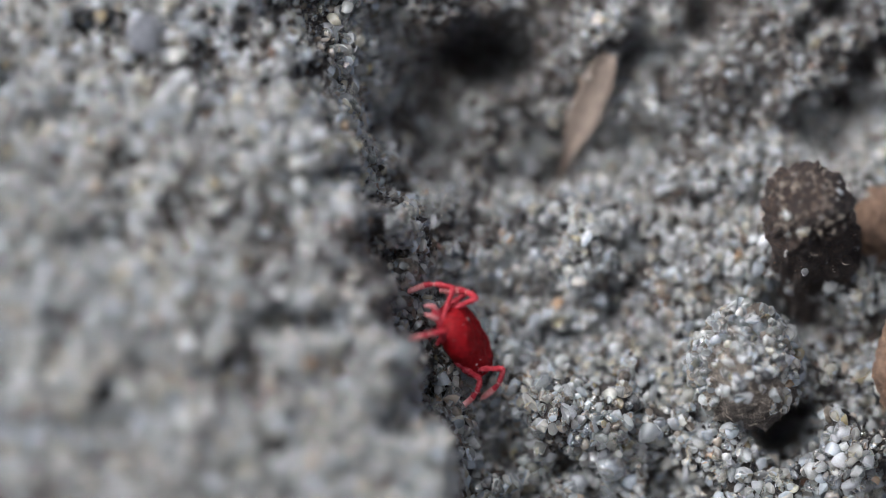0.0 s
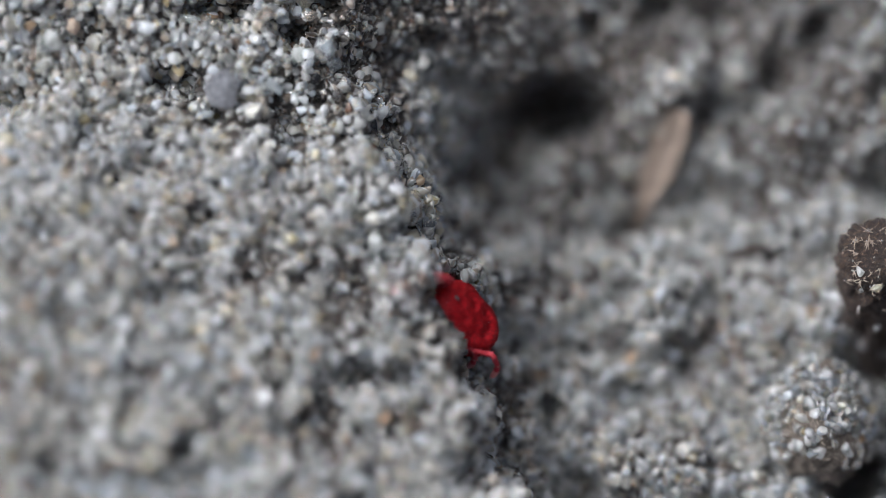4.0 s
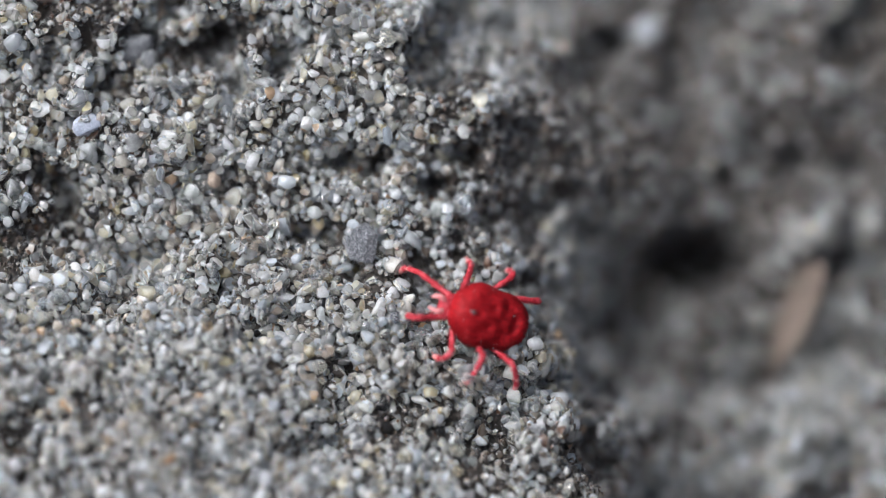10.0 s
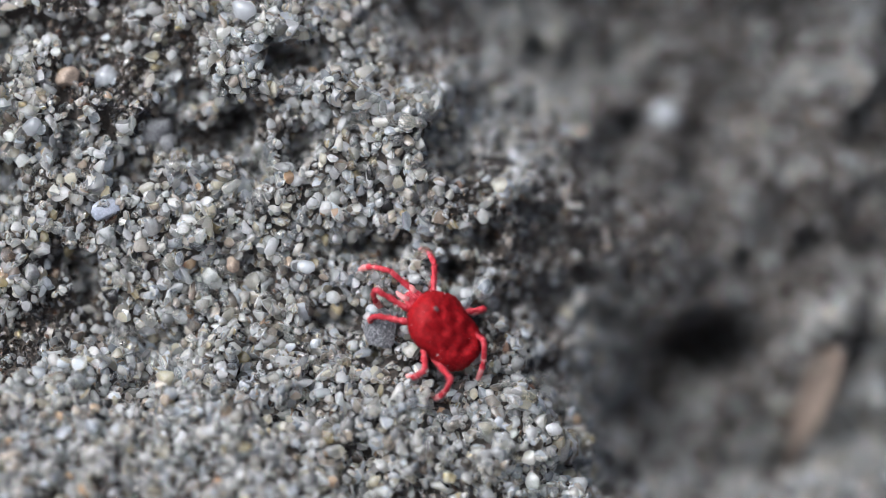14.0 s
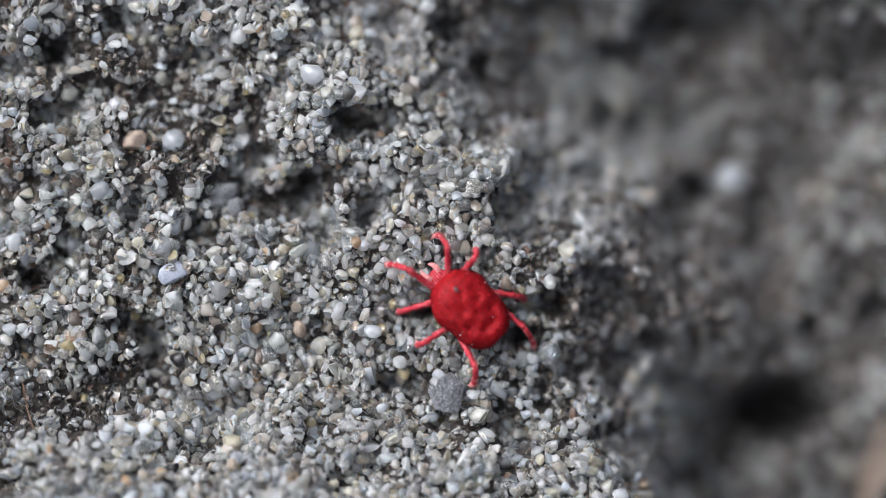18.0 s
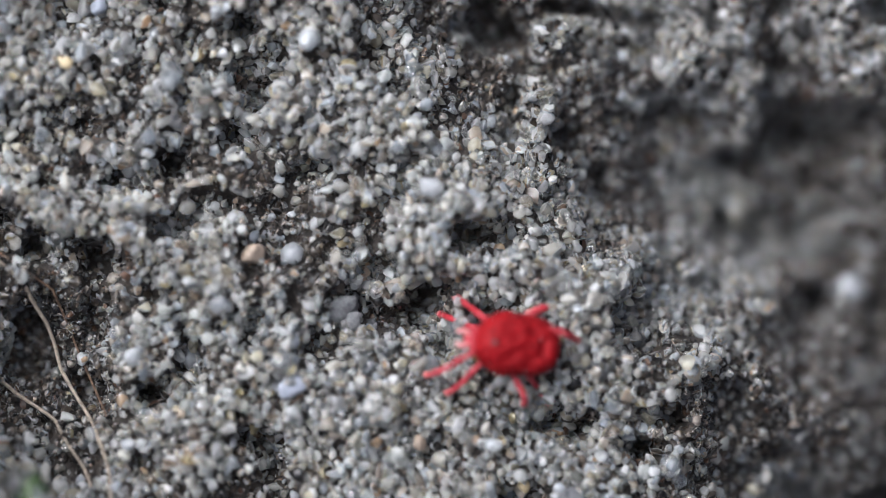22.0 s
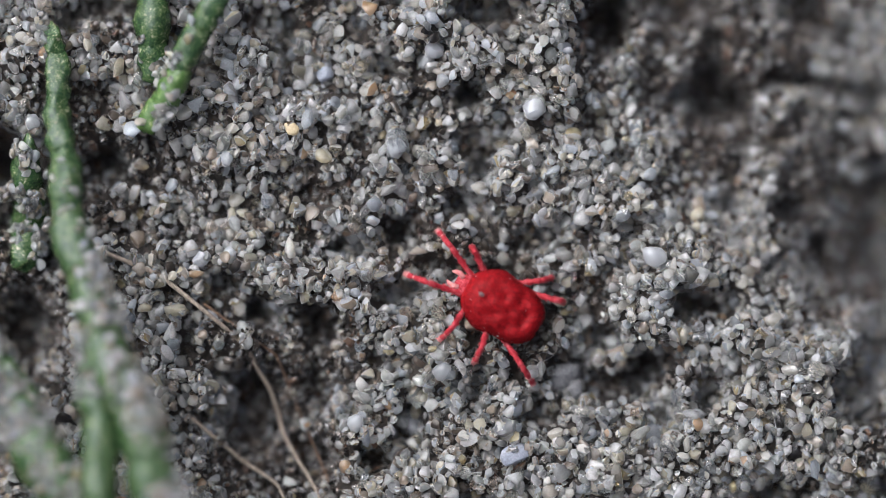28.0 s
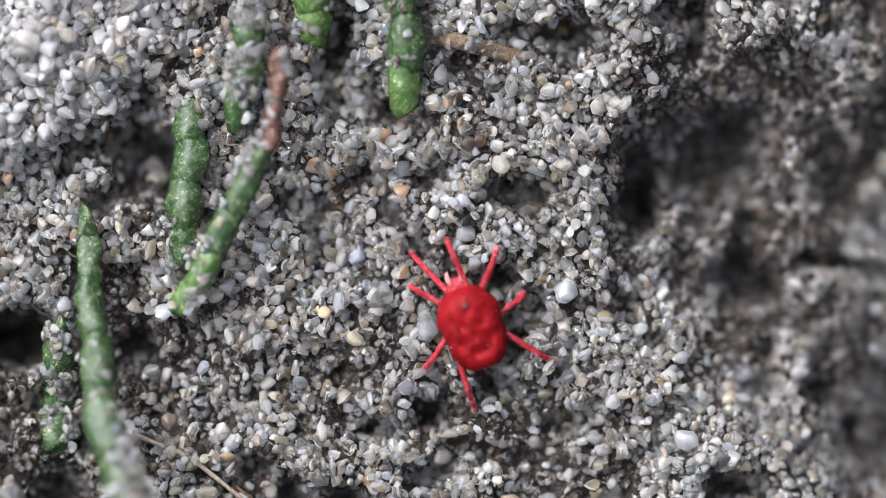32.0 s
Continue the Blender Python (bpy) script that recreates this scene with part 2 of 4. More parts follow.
def silt_and_shade(x, y):
    """Where grains turn dark, 0 to 1: gathered silt, and shade put into their colour."""
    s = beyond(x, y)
    # placed patches paint shade into hollows and caves, light onto mound and bank
    placed_shade = 0.07 * sm(30, 140, s) * sm(1000, 600, s) * sm(900, 700, y) * sm(-500, 100, y)
    placed_shade = placed_shade - pit(x, y, 1500, 1250, 420, 330, 0.14)
    placed_shade = placed_shade + 0.18 * sm(930, 1200, x) * sm(650, 350, y) + pit(x, y, 490, -520, 190, 170, 0.28) + pit(x, y, -660, -70, 130, 160, 0.25)
    placed_shade = placed_shade + pit(x, y, -215, 270, 190, 210, 0.2) + pit(x, y, -640, 110, 110, 130, 0.3) + 0.13 * sm(400, 560, x) * sm(960, 800, x) * sm(-50, -220, y) - 0.1 * sm(860, 1000, x) * sm(-50, -250, y)
    placed_shade = placed_shade + pit(x, y, 400, 170, 170, 90, 0.14) + pit(x, y, 700, 390, 100, 60, 0.16) + pit(x, y, -470, -480, 90, 140, 0.2)
    placed_shade = placed_shade + pit(x, y, 545, -610, 190, 150, 0.3) - 0.4 * mound(x, y)
    placed_shade = placed_shade - 0.1 * sm(430, 700, y) * sm(-30, -140, brink(x, y))
    placed_shade = placed_shade + pit(x, y, 356, -462, 75, 145, 0.6) + pit(x, y, 1310, 565, 150, 100, 0.5) + pit(x, y, -715, -190, 130, 85, 0.5)
    placed_shade = placed_shade + pit(x, y, -380, 130, 430, 340, 0.11) + pit(x, y, 30, 500, 230, 180, 0.09)
    return waves(x, y, 150, 14.2) * 0.42 + waves(x, y, 52, 3.9) * 0.36 + waves(x, y, 27, 8.8) * 0.22 + placed_shade


def relief(x, y):
    """The bank with its lumps, crumbs and cracks."""
    x, y = np.asarray(x, float), np.asarray(y, float)
    h = broad(x, y) + 3.5 * (waves(0.7 * x + 0.71 * y, 0.7 * y - 0.71 * x, 230, 11.3) - 0.5) + 5.0 * (waves(0.9 * x - 0.44 * y, 0.9 * y + 0.44 * x, 95, 5.7) - 0.5)
    h = h - 21.0 * (1 - 0.8 * mound(x, y)) * (1 - 0.55 * sm(430, 700, y) * sm(-30, -140, brink(x, y))) * np.maximum(waves(x, y, 58, 21.9) * 0.6 + waves(x, y, 140, 2.2) * 0.4 - 0.58, 0) / 0.42
    return h + 4.2 * (waves(x, y, 40, 9.4) - 0.5) - 3.2 * sm(0.5, 0.64, silt_and_shade(x, y))


def height(x, y):
    return float(relief(np.array([x]), np.array([y]))[0])


def mesh_of(name, verts, faces, mat, smooth=True):
    """A mesh from arrays of corners and triangles or quads."""
    me = bpy.data.meshes.new(name)
    n, k = faces.shape
    me.vertices.add(len(verts))
    me.vertices.foreach_set("co", np.ascontiguousarray(verts, dtype=np.float32).ravel())
    me.loops.add(n * k)
    me.loops.foreach_set("vertex_index", np.ascontiguousarray(faces, dtype=np.int32).ravel())
    me.polygons.add(n)
    me.polygons.foreach_set("loop_start", np.arange(0, n * k, k, dtype=np.int32))
    me.polygons.foreach_set("use_smooth", np.full(n, bool(smooth)))
    me.materials.append(mat)
    me.update(calc_edges=True)
    if smooth == "chipped":
        me.set_sharp_from_angle(angle=radians(38))
    return me


def places(x, y, h):
    """spot() for arrays."""
    a = np.outer((x - 784) * UNIT, np.array(RIGHT)) + np.outer((441 - y) * UNIT, np.array(UPWARD))
    return a + np.outer(h * TENTH, np.array(TOWARD))


def ground_sheet():
    out = [150 * 1.5 ** k for k in range(1, 34)]
    out = np.cumsum(out)
    xs = np.concatenate([(-1150 - out)[::-1], np.arange(-1150, 2420, 16.0), 2420 + out])
    ys = np.concatenate([(-1200 - out)[::-1], np.arange(-1200, 1760, 16.0), 1760 + out])
    gx, gy = np.meshgrid(xs, ys)
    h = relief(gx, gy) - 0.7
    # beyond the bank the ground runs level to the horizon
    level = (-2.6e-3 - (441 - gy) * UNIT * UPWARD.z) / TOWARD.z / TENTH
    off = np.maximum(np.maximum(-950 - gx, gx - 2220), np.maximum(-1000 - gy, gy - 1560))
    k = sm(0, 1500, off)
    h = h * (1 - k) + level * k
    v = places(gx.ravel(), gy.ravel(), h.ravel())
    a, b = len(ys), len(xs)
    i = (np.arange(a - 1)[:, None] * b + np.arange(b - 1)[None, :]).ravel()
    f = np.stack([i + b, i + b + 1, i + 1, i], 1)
    ob = new("ground", mesh_of("ground", v, f, M_SILT_SHADE))
    return tagged(ob, "bank of grey quartz sand with dark silt and shade-toned gaps", "sand", kind="structure")


ground = ground_sheet()


# ---- grains of sand ----
def ball(level):
    bm = bmesh.new()
    bmesh.ops.create_icosphere(bm, subdivisions=level, radius=1.0)
    bm.verts.ensure_lookup_table()
    v = np.array([q.co for q in bm.verts])
    f = np.array([[q.index for q in face.verts] for face in bm.faces])
    bm.free()
    return v, f


def worn_down(v, r, flats, low, high):
    """Flats and a lopsided outline on a ball of corners."""
    lean = r.normal(size=(3, 3)) * 0.8
    v = v * (1 + 0.15 * np.sin(v @ lean.T * 2.2 + r.uniform(0, 6, 3)).sum(1, keepdims=True) / 1.6)
    for _ in range(flats):
        n = r.normal(size=3)
        n /= np.linalg.norm(n)
        v = v - np.outer(np.maximum(v @ n - r.uniform(low, high), 0) * 0.92, n)
    v = v / np.abs(v).max(0).mean()
    return v * np.array([1.08, r.uniform(0.82, 1.06), r.uniform(0.55, 0.8)])


def chipped(level, seed):
    """A grain of radius one, worn round, with flats and a lopsided outline."""
    v, f = ball(level)
    return worn_down(v, np.random.RandomState(seed), 11, 0.38, 0.76), f


def chipped_mid(seed):
    """The same with fewer faces."""
    v, f = [(0, 0, 1)], []
    for i in range(1, 4):
        a = math.pi * i / 4
        v += [(math.sin(a) * math.cos(b + i * 0.5), math.sin(a) * math.sin(b + i * 0.5), math.cos(a)) for b in (k * math.pi / 3 for k in range(6))]
    v.append((0, 0, -1))
    for k in range(6):
        n = (k + 1) % 6
        f += [(0, 1 + k, 1 + n), (19, 13 + n, 13 + k)]
        for o in (1, 7):
            f += [(o + k, o + 6 + k, o + 6 + n), (o + k, o + 6 + n, o + n)]
    return worn_down(np.array(v, float), np.random.RandomState(seed), 8, 0.4, 0.8), np.array(f)


MID = [chipped_mid(70 + k) for k in range(16)]
FINE = [chipped(2, k) for k in range(24)]
PLAIN = [chipped(1, 40 + k) for k in range(8)]


def turns(r, n):
    """Poses of grains that have settled more or less flat on the slope."""
    a, b, c = r.normal(0, 0.7, n), r.normal(0, 0.7, n), r.uniform(0, 6.283, n)
    one, no = np.ones(n), np.zeros(n)
    rx = np.stack([one, no, no, no, np.cos(a), -np.sin(a), no, np.sin(a), np.cos(a)], 1).reshape(n, 3, 3)
    ry = np.stack([np.cos(b), no, np.sin(b), no, one, no, -np.sin(b), no, np.cos(b)], 1).reshape(n, 3, 3)
    rz = np.stack([np.cos(c), -np.sin(c), no, np.sin(c), np.cos(c), no, no, no, one], 1).reshape(n, 3, 3)
    return np.array(FRAME) @ rx @ ry @ rz


def heap(centres, radii, shapes, seed):
    """Corners and faces of many grains."""
    r = np.random.RandomState(seed)
    kind = r.randint(0, len(shapes), len(centres))
    rot = turns(r, len(centres))
    vs, fs, base = [], [], 0
    for k, (v, f) in enumerate(shapes):
        at = np.nonzero(kind == k)[0]
        if not len(at):
            continue
        w = np.einsum("nij,vj->nvi", rot[at] * radii[at, None, None], v) + centres[at, None, :]
        fs.append((f[None] + (np.arange(len(at)) * len(v))[:, None, None] + base).reshape(-1, 3))
        vs.append(w.reshape(-1, 3))
        base += len(at) * len(v)
    return np.concatenate(vs), np.concatenate(fs)


HULL = [(-860, -880), (900, -880), (2120, 400), (2120, 1440), (290, 1440), (-860, 340)]


def within(x, y, hull=HULL):
    ok = np.ones(x.shape, bool)
    for (ax, ay), (bx, by) in zip(hull, hull[1:] + hull[:1]):
        ok &= (bx - ax) * (y - ay) - (by - ay) * (x - ax) >= 0
    return ok


def strewn(seed, step, loosen=0.34):
    """Uneven places over the bank, in staggered rows, closer where it is steep."""
    r = np.random.RandomState(seed)
    gx, gy = np.meshgrid(np.arange(-880, 2140, step), np.arange(-900, 1460, step * 0.87))
    gx[1::2] += step / 2
    x, y = gx.ravel(), gy.ravel()
    slope = np.hypot(broad(x + 8, y) - broad(x - 8, y), broad(x, y + 8) - broad(x, y - 8)) * TENTH / (16 * UNIT)
    again = np.minimum((slope * 0.9 + r.rand(len(x)) * 0.7).astype(int), 2)
    wide = np.repeat(np.where(again > 0, 0.62, loosen), 1 + again)
    x, y = np.repeat(x, 1 + again), np.repeat(y, 1 + again)
    x, y = x + r.uniform(-1, 1, len(x)) * step * wide, y + r.uniform(-1, 1, len(x)) * step * wide
    ok = within(x, y)
    return x[ok], y[ok], r


def spread(name, label, centres, radii, shapes, seed, mat):
    v, f = heap(centres, radii * UNIT, shapes, seed)
    ob = new(name, mesh_of(name, v, f, mat, "chipped"))
    ob.parent = ground
    return tagged(ob, label, kind="stuff")


def sand():
    # the grains that lie open on the surface, more of them dark by silt and by painted-in shade
    x, y, r = strewn(3, 14.0)
    silt = sm(0.5, 0.68, silt_and_shade(x, y))
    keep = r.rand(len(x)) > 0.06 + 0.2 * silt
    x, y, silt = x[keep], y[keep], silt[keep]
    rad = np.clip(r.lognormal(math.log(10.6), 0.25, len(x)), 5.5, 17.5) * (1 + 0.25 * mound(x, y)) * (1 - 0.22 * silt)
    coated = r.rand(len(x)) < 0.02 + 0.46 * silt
    h = relief(x, y) + (rad * r.uniform(-0.3, 0.9, len(x))) * UNIT / TENTH
    near = (brink(x, y) < 150) | ((x > 1350) & (y > 820))
    # those in the middle of the mite's way are grains of their own
    way = np.abs(x - np.interp(y, [-300, 60, 240, 560, 700, 900], [90, 200, 620, 830, 960, 1040])) < 62
    single = np.nonzero(near & way & ~coated & (y > -330) & (y < 760))[0]
    single = single[np.linspace(0, len(single) - 1, 300).astype(int)]
    joined = np.ones(len(x), bool)
    joined[single] = False
    c = places(x, y, h)
    fine = near & (rad > 10.2)
    for which, shapes in ((fine, FINE), (~fine, MID)):
        clean, dirty = joined & which & ~coated, joined & which & coated
        spread("sand_surface", "pale grey and clear quartz sand grains", c[clean], rad[clean], shapes, 5, M_GRAIN)
        spread("silt_shade_sand", "dark sand grains, silt-coated and shade-toned", c[dirty], rad[dirty], shapes, 6, M_FINE)
    # the grains below, seen between those on top; mostly dark, for silt and painted gap shade
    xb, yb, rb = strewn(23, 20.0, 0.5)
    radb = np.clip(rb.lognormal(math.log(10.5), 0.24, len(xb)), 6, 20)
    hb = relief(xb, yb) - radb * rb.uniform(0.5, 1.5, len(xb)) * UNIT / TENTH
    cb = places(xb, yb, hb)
    dirty = rb.rand(len(xb)) < 0.8 + 0.18 * sm(0.5, 0.64, silt_and_shade(xb, yb))
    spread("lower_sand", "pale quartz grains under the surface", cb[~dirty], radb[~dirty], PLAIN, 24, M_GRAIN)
    spread("lower_sand", "dark silty and shade-toned grains under the surface", cb[dirty], radb[dirty], PLAIN, 25, M_FINE)
    # crumbs perched on top
    x3, y3, r3 = strewn(8, 44.0, 0.6)
    keep = r3.rand(len(x3)) > 0.9 * sm(0.46, 0.6, silt_and_shade(x3, y3))
    x3, y3 = x3[keep], y3[keep]
    rad3 = np.clip(r3.lognormal(math.log(9.8), 0.26, len(x3)), 5, 17)
    h3 = relief(x3, y3) + rad3 * r3.uniform(0.8, 1.5, len(x3)) * UNIT / TENTH
    spread("sand_crumbs", "loose quartz grains lying on top", places(x3, y3, h3), rad3, MID, 9, M_GRAIN)
    # large grains heaped on the mound, their colour whitened to stand for skylight
    x4, y4, r4 = strewn(12, 18.0)
    keep = mound(x4, y4) > 0.35
    x4, y4 = x4[keep], y4[keep]
    rad4 = r4.lognormal(math.log(12.8), 0.22, len(x4))
    h4 = relief(x4, y4) + rad4 * r4.uniform(0.6, 1.4, len(x4)) * UNIT / TENTH
    spread("mound_sand", "large quartz grains heaped on the mound, whitened for skylight", places(x4, y4, h4), rad4, FINE, 13, M_SKYLIT_SAND)
    # small dark bits fill the gaps: silt, and more where shade is painted in
    x2, y2, r2 = strewn(4, 17.0, 0.6)
    keep = r2.rand(len(x2)) < 0.3 + 0.7 * sm(0.46, 0.6, silt_and_shade(x2, y2))
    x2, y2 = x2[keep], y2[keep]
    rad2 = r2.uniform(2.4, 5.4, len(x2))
    lift = sm(0.5, 0.66, silt_and_shade(x2, y2))
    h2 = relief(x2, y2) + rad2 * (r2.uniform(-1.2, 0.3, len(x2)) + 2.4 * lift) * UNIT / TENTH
    spread("fine_sand", "small silt-coated and shade-toned grains between the larger ones", places(x2, y2, h2), rad2, PLAIN, 7, M_FINE)
    return c[single], rad[single]


loose = sand()


# ---- helpers for things ----
def part(name, bm, mat, parent, label="", smooth=True):
    me = bpy.data.meshes.new(name)
    for q in bm.faces:
        q.smooth = smooth
    bm.to_mesh(me)
    bm.free()
    me.materials.append(mat)
    ob = new(name, me)
    ob.parent = parent
    return tagged(ob, label)


def tube(bm, path, radii, sides=10):
    """A closed, tapering tube along a path."""
    rings = []
    up = Vector((0.13, 0.21, 0.97))
    for i, p in enumerate(path):
        d = (path[min(i + 1, len(path) - 1)] - path[max(i - 1, 0)]).normalized()
        a = d.cross(up).normalized()
        b = d.cross(a)
        rings.append([bm.verts.new(p + (a * math.cos(q) + b * math.sin(q)) * radii[i])
                      for q in (2 * math.pi * k / sides for k in range(sides))])
    for m, n in zip(rings, rings[1:]):
        for k in range(sides):
            bm.faces.new((m[k], m[(k + 1) % sides], n[(k + 1) % sides], n[k]))
    bm.faces.new(rings[0][::-1])
    bm.faces.new(rings[-1])
    return bm


def bristle(bm, base, out, length, radius):
    a = out.orthogonal().normalized()
    b = out.cross(a)
    q = [bm.verts.new(base + (a * math.cos(k * 2.094) + b * math.sin(k * 2.094)) * radius) for k in range(3)]
    tip = bm.verts.new(base + out * length)
    for k in range(3):
        bm.faces.new((q[k], q[(k + 1) % 3], tip))


# ---- the mite ----
def mite_body_point(u, v):
    """u: 0 front to pi rear; v: round the axis, 0 on the left side, pi / 2 on the back."""
    x = math.cos(u)
    ring = math.sin(u) ** 0.66
    wide = 52 * (1 + 0.13 * math.exp(-((x - 0.42) / 0.3) ** 2) - 0.03 * math.exp(-((x + 0.15) / 0.25) ** 2) + 0.05 * math.exp(-((x + 0.5) / 0.3) ** 2))
    y, z = math.cos(v) * ring * wide, math.sin(v) * ring * (42 if math.sin(v) > 0 else 30)
    p = Vector((x * 74, y, z))
    if math.sin(v) > 0:
        for px, py, d, s in ((30, 0, 4, 13), (8, 17, 7, 11), (8, -17, 6, 11), (-12, 0, 4, 10), (-22, 24, 6, 12), (-22, -24, 6, 12),
                             (-42, 10, 6, 11), (-42, -10, 6, 11), (24, 28, 4, 10), (24, -28, 4, 10)):
            p.z -= 1.5 * d * math.exp(-((p.x - px) ** 2 + (p.y - py) ** 2) / (s * s))
        p.z -= 7 * math.exp(-((p.x + 22) / 36) ** 2 - (p.y / 25) ** 2)
        p.z += 1.6 * noise.noise(Vector((p.x * 0.075, p.y * 0.075, 4))) + 1.4 * noise.noise(Vector((p.x * 0.17, p.y * 0.17, 9)))
    return p * UNIT


def make_mite():
    rnd = random.Random(5)
    mite = tagged(new("velvet_mite"), "scarlet velvet mite with a dimpled body walking on sand", "mite")
    bm = bmesh.new()
    rows, cols = 40, 56
    grid = [[bm.verts.new(mite_body_point(math.pi * i / rows, 2 * math.pi * j / cols)) for j in range(cols)] for i in range(1, rows)]
    front, rear = bm.verts.new(mite_body_point(0, 0)), bm.verts.new(mite_body_point(math.pi, 0))
    for a, b in zip(grid, grid[1:]):
        for j in range(cols):
            bm.faces.new((a[j], b[j], b[(j + 1) % cols], a[(j + 1) % cols]))
    for j in range(cols):
        bm.faces.new((front, grid[0][j], grid[0][(j + 1) % cols]))
        bm.faces.new((rear, grid[-1][(j + 1) % cols], grid[-1][j]))
    bmesh.ops.recalc_face_normals(bm, faces=bm.faces)
    bm.normal_update()
    fur = bmesh.new()
    for _ in range(5200):
        u, v = math.acos(rnd.uniform(-0.98, 0.98)), rnd.uniform(-0.6, math.pi + 0.6)
        p = mite_body_point(u, v)
        q = (mite_body_point(u, v + 0.03) - p).cross(mite_body_point(u + 0.03, v) - p)
        if q.length < 1e-14:
            continue
        q.normalize()
        if q.dot(p) < 0:
            q.negate()
        q = (q + Vector((-0.6, 0, 0)) + Vector([rnd.uniform(-0.3, 0.3) for _ in range(3)])).normalized()
        bristle(fur, p - q * 1e-6, q, rnd.uniform(2.5, 4.5) * UNIT, 0.6 * UNIT)
    trunk = part("body", bm, M_VELVET, mite)
    part("bristles", fur, M_VELVET, trunk, "short dense red bristles")
    bm = bmesh.new()
    for y in (-15, -8.5, -3, 3, 8.5, 15):
        tube(bm, [Vector((x, y * k, z)) * UNIT for x, k, z in ((52, 1.1, -12), (68, 1.05, -8), (80, 0.9, -8), (89, 0.7, -10), (94, 0.55, -13))], [r * UNIT for r in (6.5, 6, 4.6, 3.6, 1.6)], 9)
    # pale specks for dust and for tiny glints, the glints put in as colour
    dust = bmesh.new()
    for _ in range(15):
        p = mite_body_point(rnd.uniform(0.4, 2.6), rnd.uniform(0.2, math.pi - 0.2))
        bmesh.ops.create_icosphere(dust, subdivisions=1, radius=rnd.uniform(0.5, 1.0) * UNIT, matrix=Matrix.Translation(p * 1.04))
    part("dust_and_glints", dust, M_CHALK, trunk, "tiny pale specks of dust and painted glints")
    snout = part("head", bm, M_LEG, mite, "orange-red head")
    for side in (1, -1):
        bm = bmesh.new()
        tube(bm, [Vector((x, side * y, z)) * UNIT for x, y, z in ((84, 9, -8), (94, 13, -10), (102, 12, -16), (107, 9, -22))], [r * UNIT for r in (5.5, 5, 4, 1.5)], 8)
        part("palp", bm, M_PALE, snout, "pale red palp")
    bm = bmesh.new()
    bmesh.ops.create_icosphere(bm, subdivisions=2, radius=4 * UNIT)
    for q in bm.verts:
        q.co = Vector((q.co.x * 1.5, q.co.y, q.co.z * 0.5)) + Vector((46, 0, 34.5)) * UNIT
    part("crest", bm, coarse("grey_crest", [(0.3, (0.05, 0.02, 0.02)), (0.7, (0.17, 0.1, 0.1))], 9000.0), trunk, "small grey crest")
    legs = {}
    for name, (hx, hy, length) in HIPS.items():
        side = 1 if hy > 0 else -1
        upper, lower = length * 0.48 * UNIT, length * 0.56 * UNIT
        bm = bmesh.new()
        k = [0, 0.18, 0.3, 0.34, 0.6, 0.66, 0.7, 0.94, 1.0]
        tube(bm, [Vector((q * upper, 0, 0)) for q in k], [r * UNIT for r in (6.0, 6.2, 4.6, 4.0, 5.8, 4.2, 4.0, 5.4, 3.8)], 10)
        for _ in range(90):
            a, q = rnd.uniform(0, 6.28), rnd.uniform(0.05, 1)
            o = Vector((0.5, math.cos(a), math.sin(a))).normalized()
            bristle(bm, Vector((q * upper, 0, 0)) + Vector((0, math.cos(a), math.sin(a))) * 4.8 * UNIT, o, rnd.uniform(3, 6) * UNIT, 0.6 * UNIT)
        leg = part("leg", bm, M_LEG, mite)
        bm = bmesh.new()
        k = [0, 0.1, 0.38, 0.44, 0.5, 0.62, 0.86, 0.97, 1.0]
        tube(bm, [Vector((q * lower, 0, (0.1 * math.sin(math.pi * q) - 0.06 * q * q) * lower)) for q in k], [r * UNIT for r in (3.8, 4.9, 4.6, 3.3, 3.7, 5.4, 5.2, 4.0, 1.9)], 10)
        for _ in range(110):
            a, q = rnd.uniform(0, 6.28), rnd.uniform(0.05, 1)
            o = Vector((0.6, math.cos(a), math.sin(a))).normalized()
            bristle(bm, Vector((q * lower, 0, (0.1 * math.sin(math.pi * q) - 0.06 * q * q) * lower)) + Vector((0, math.cos(a), math.sin(a))) * 4.4 * UNIT, o, rnd.uniform(3, 6) * UNIT, 0.6 * UNIT)
        foot = part("lower_leg", bm, M_LEG, leg, "paler red shin and foot")
        foot.data.materials.append(M_PALE)
        for q in foot.data.polygons:
            if q.center.x > lower * 0.6 or lower * 0.36 < q.center.x < lower * 0.46:
                q.material_index = 1
        legs[name] = (leg, foot, Vector((hx, hy, -14)) * UNIT, upper, lower)
    return mite, legs


HIPS = {"L1": (66, 16, 158), "L2": (54, 34, 118), "L3": (4, 44, 118), "L4": (-22, 44, 150),
        "R1": (66, -16, 158), "R2": (54, -34, 118), "R3": (4, -44, 118), "R4": (-22, -44, 150)}
mite, mite_legs = make_mite()



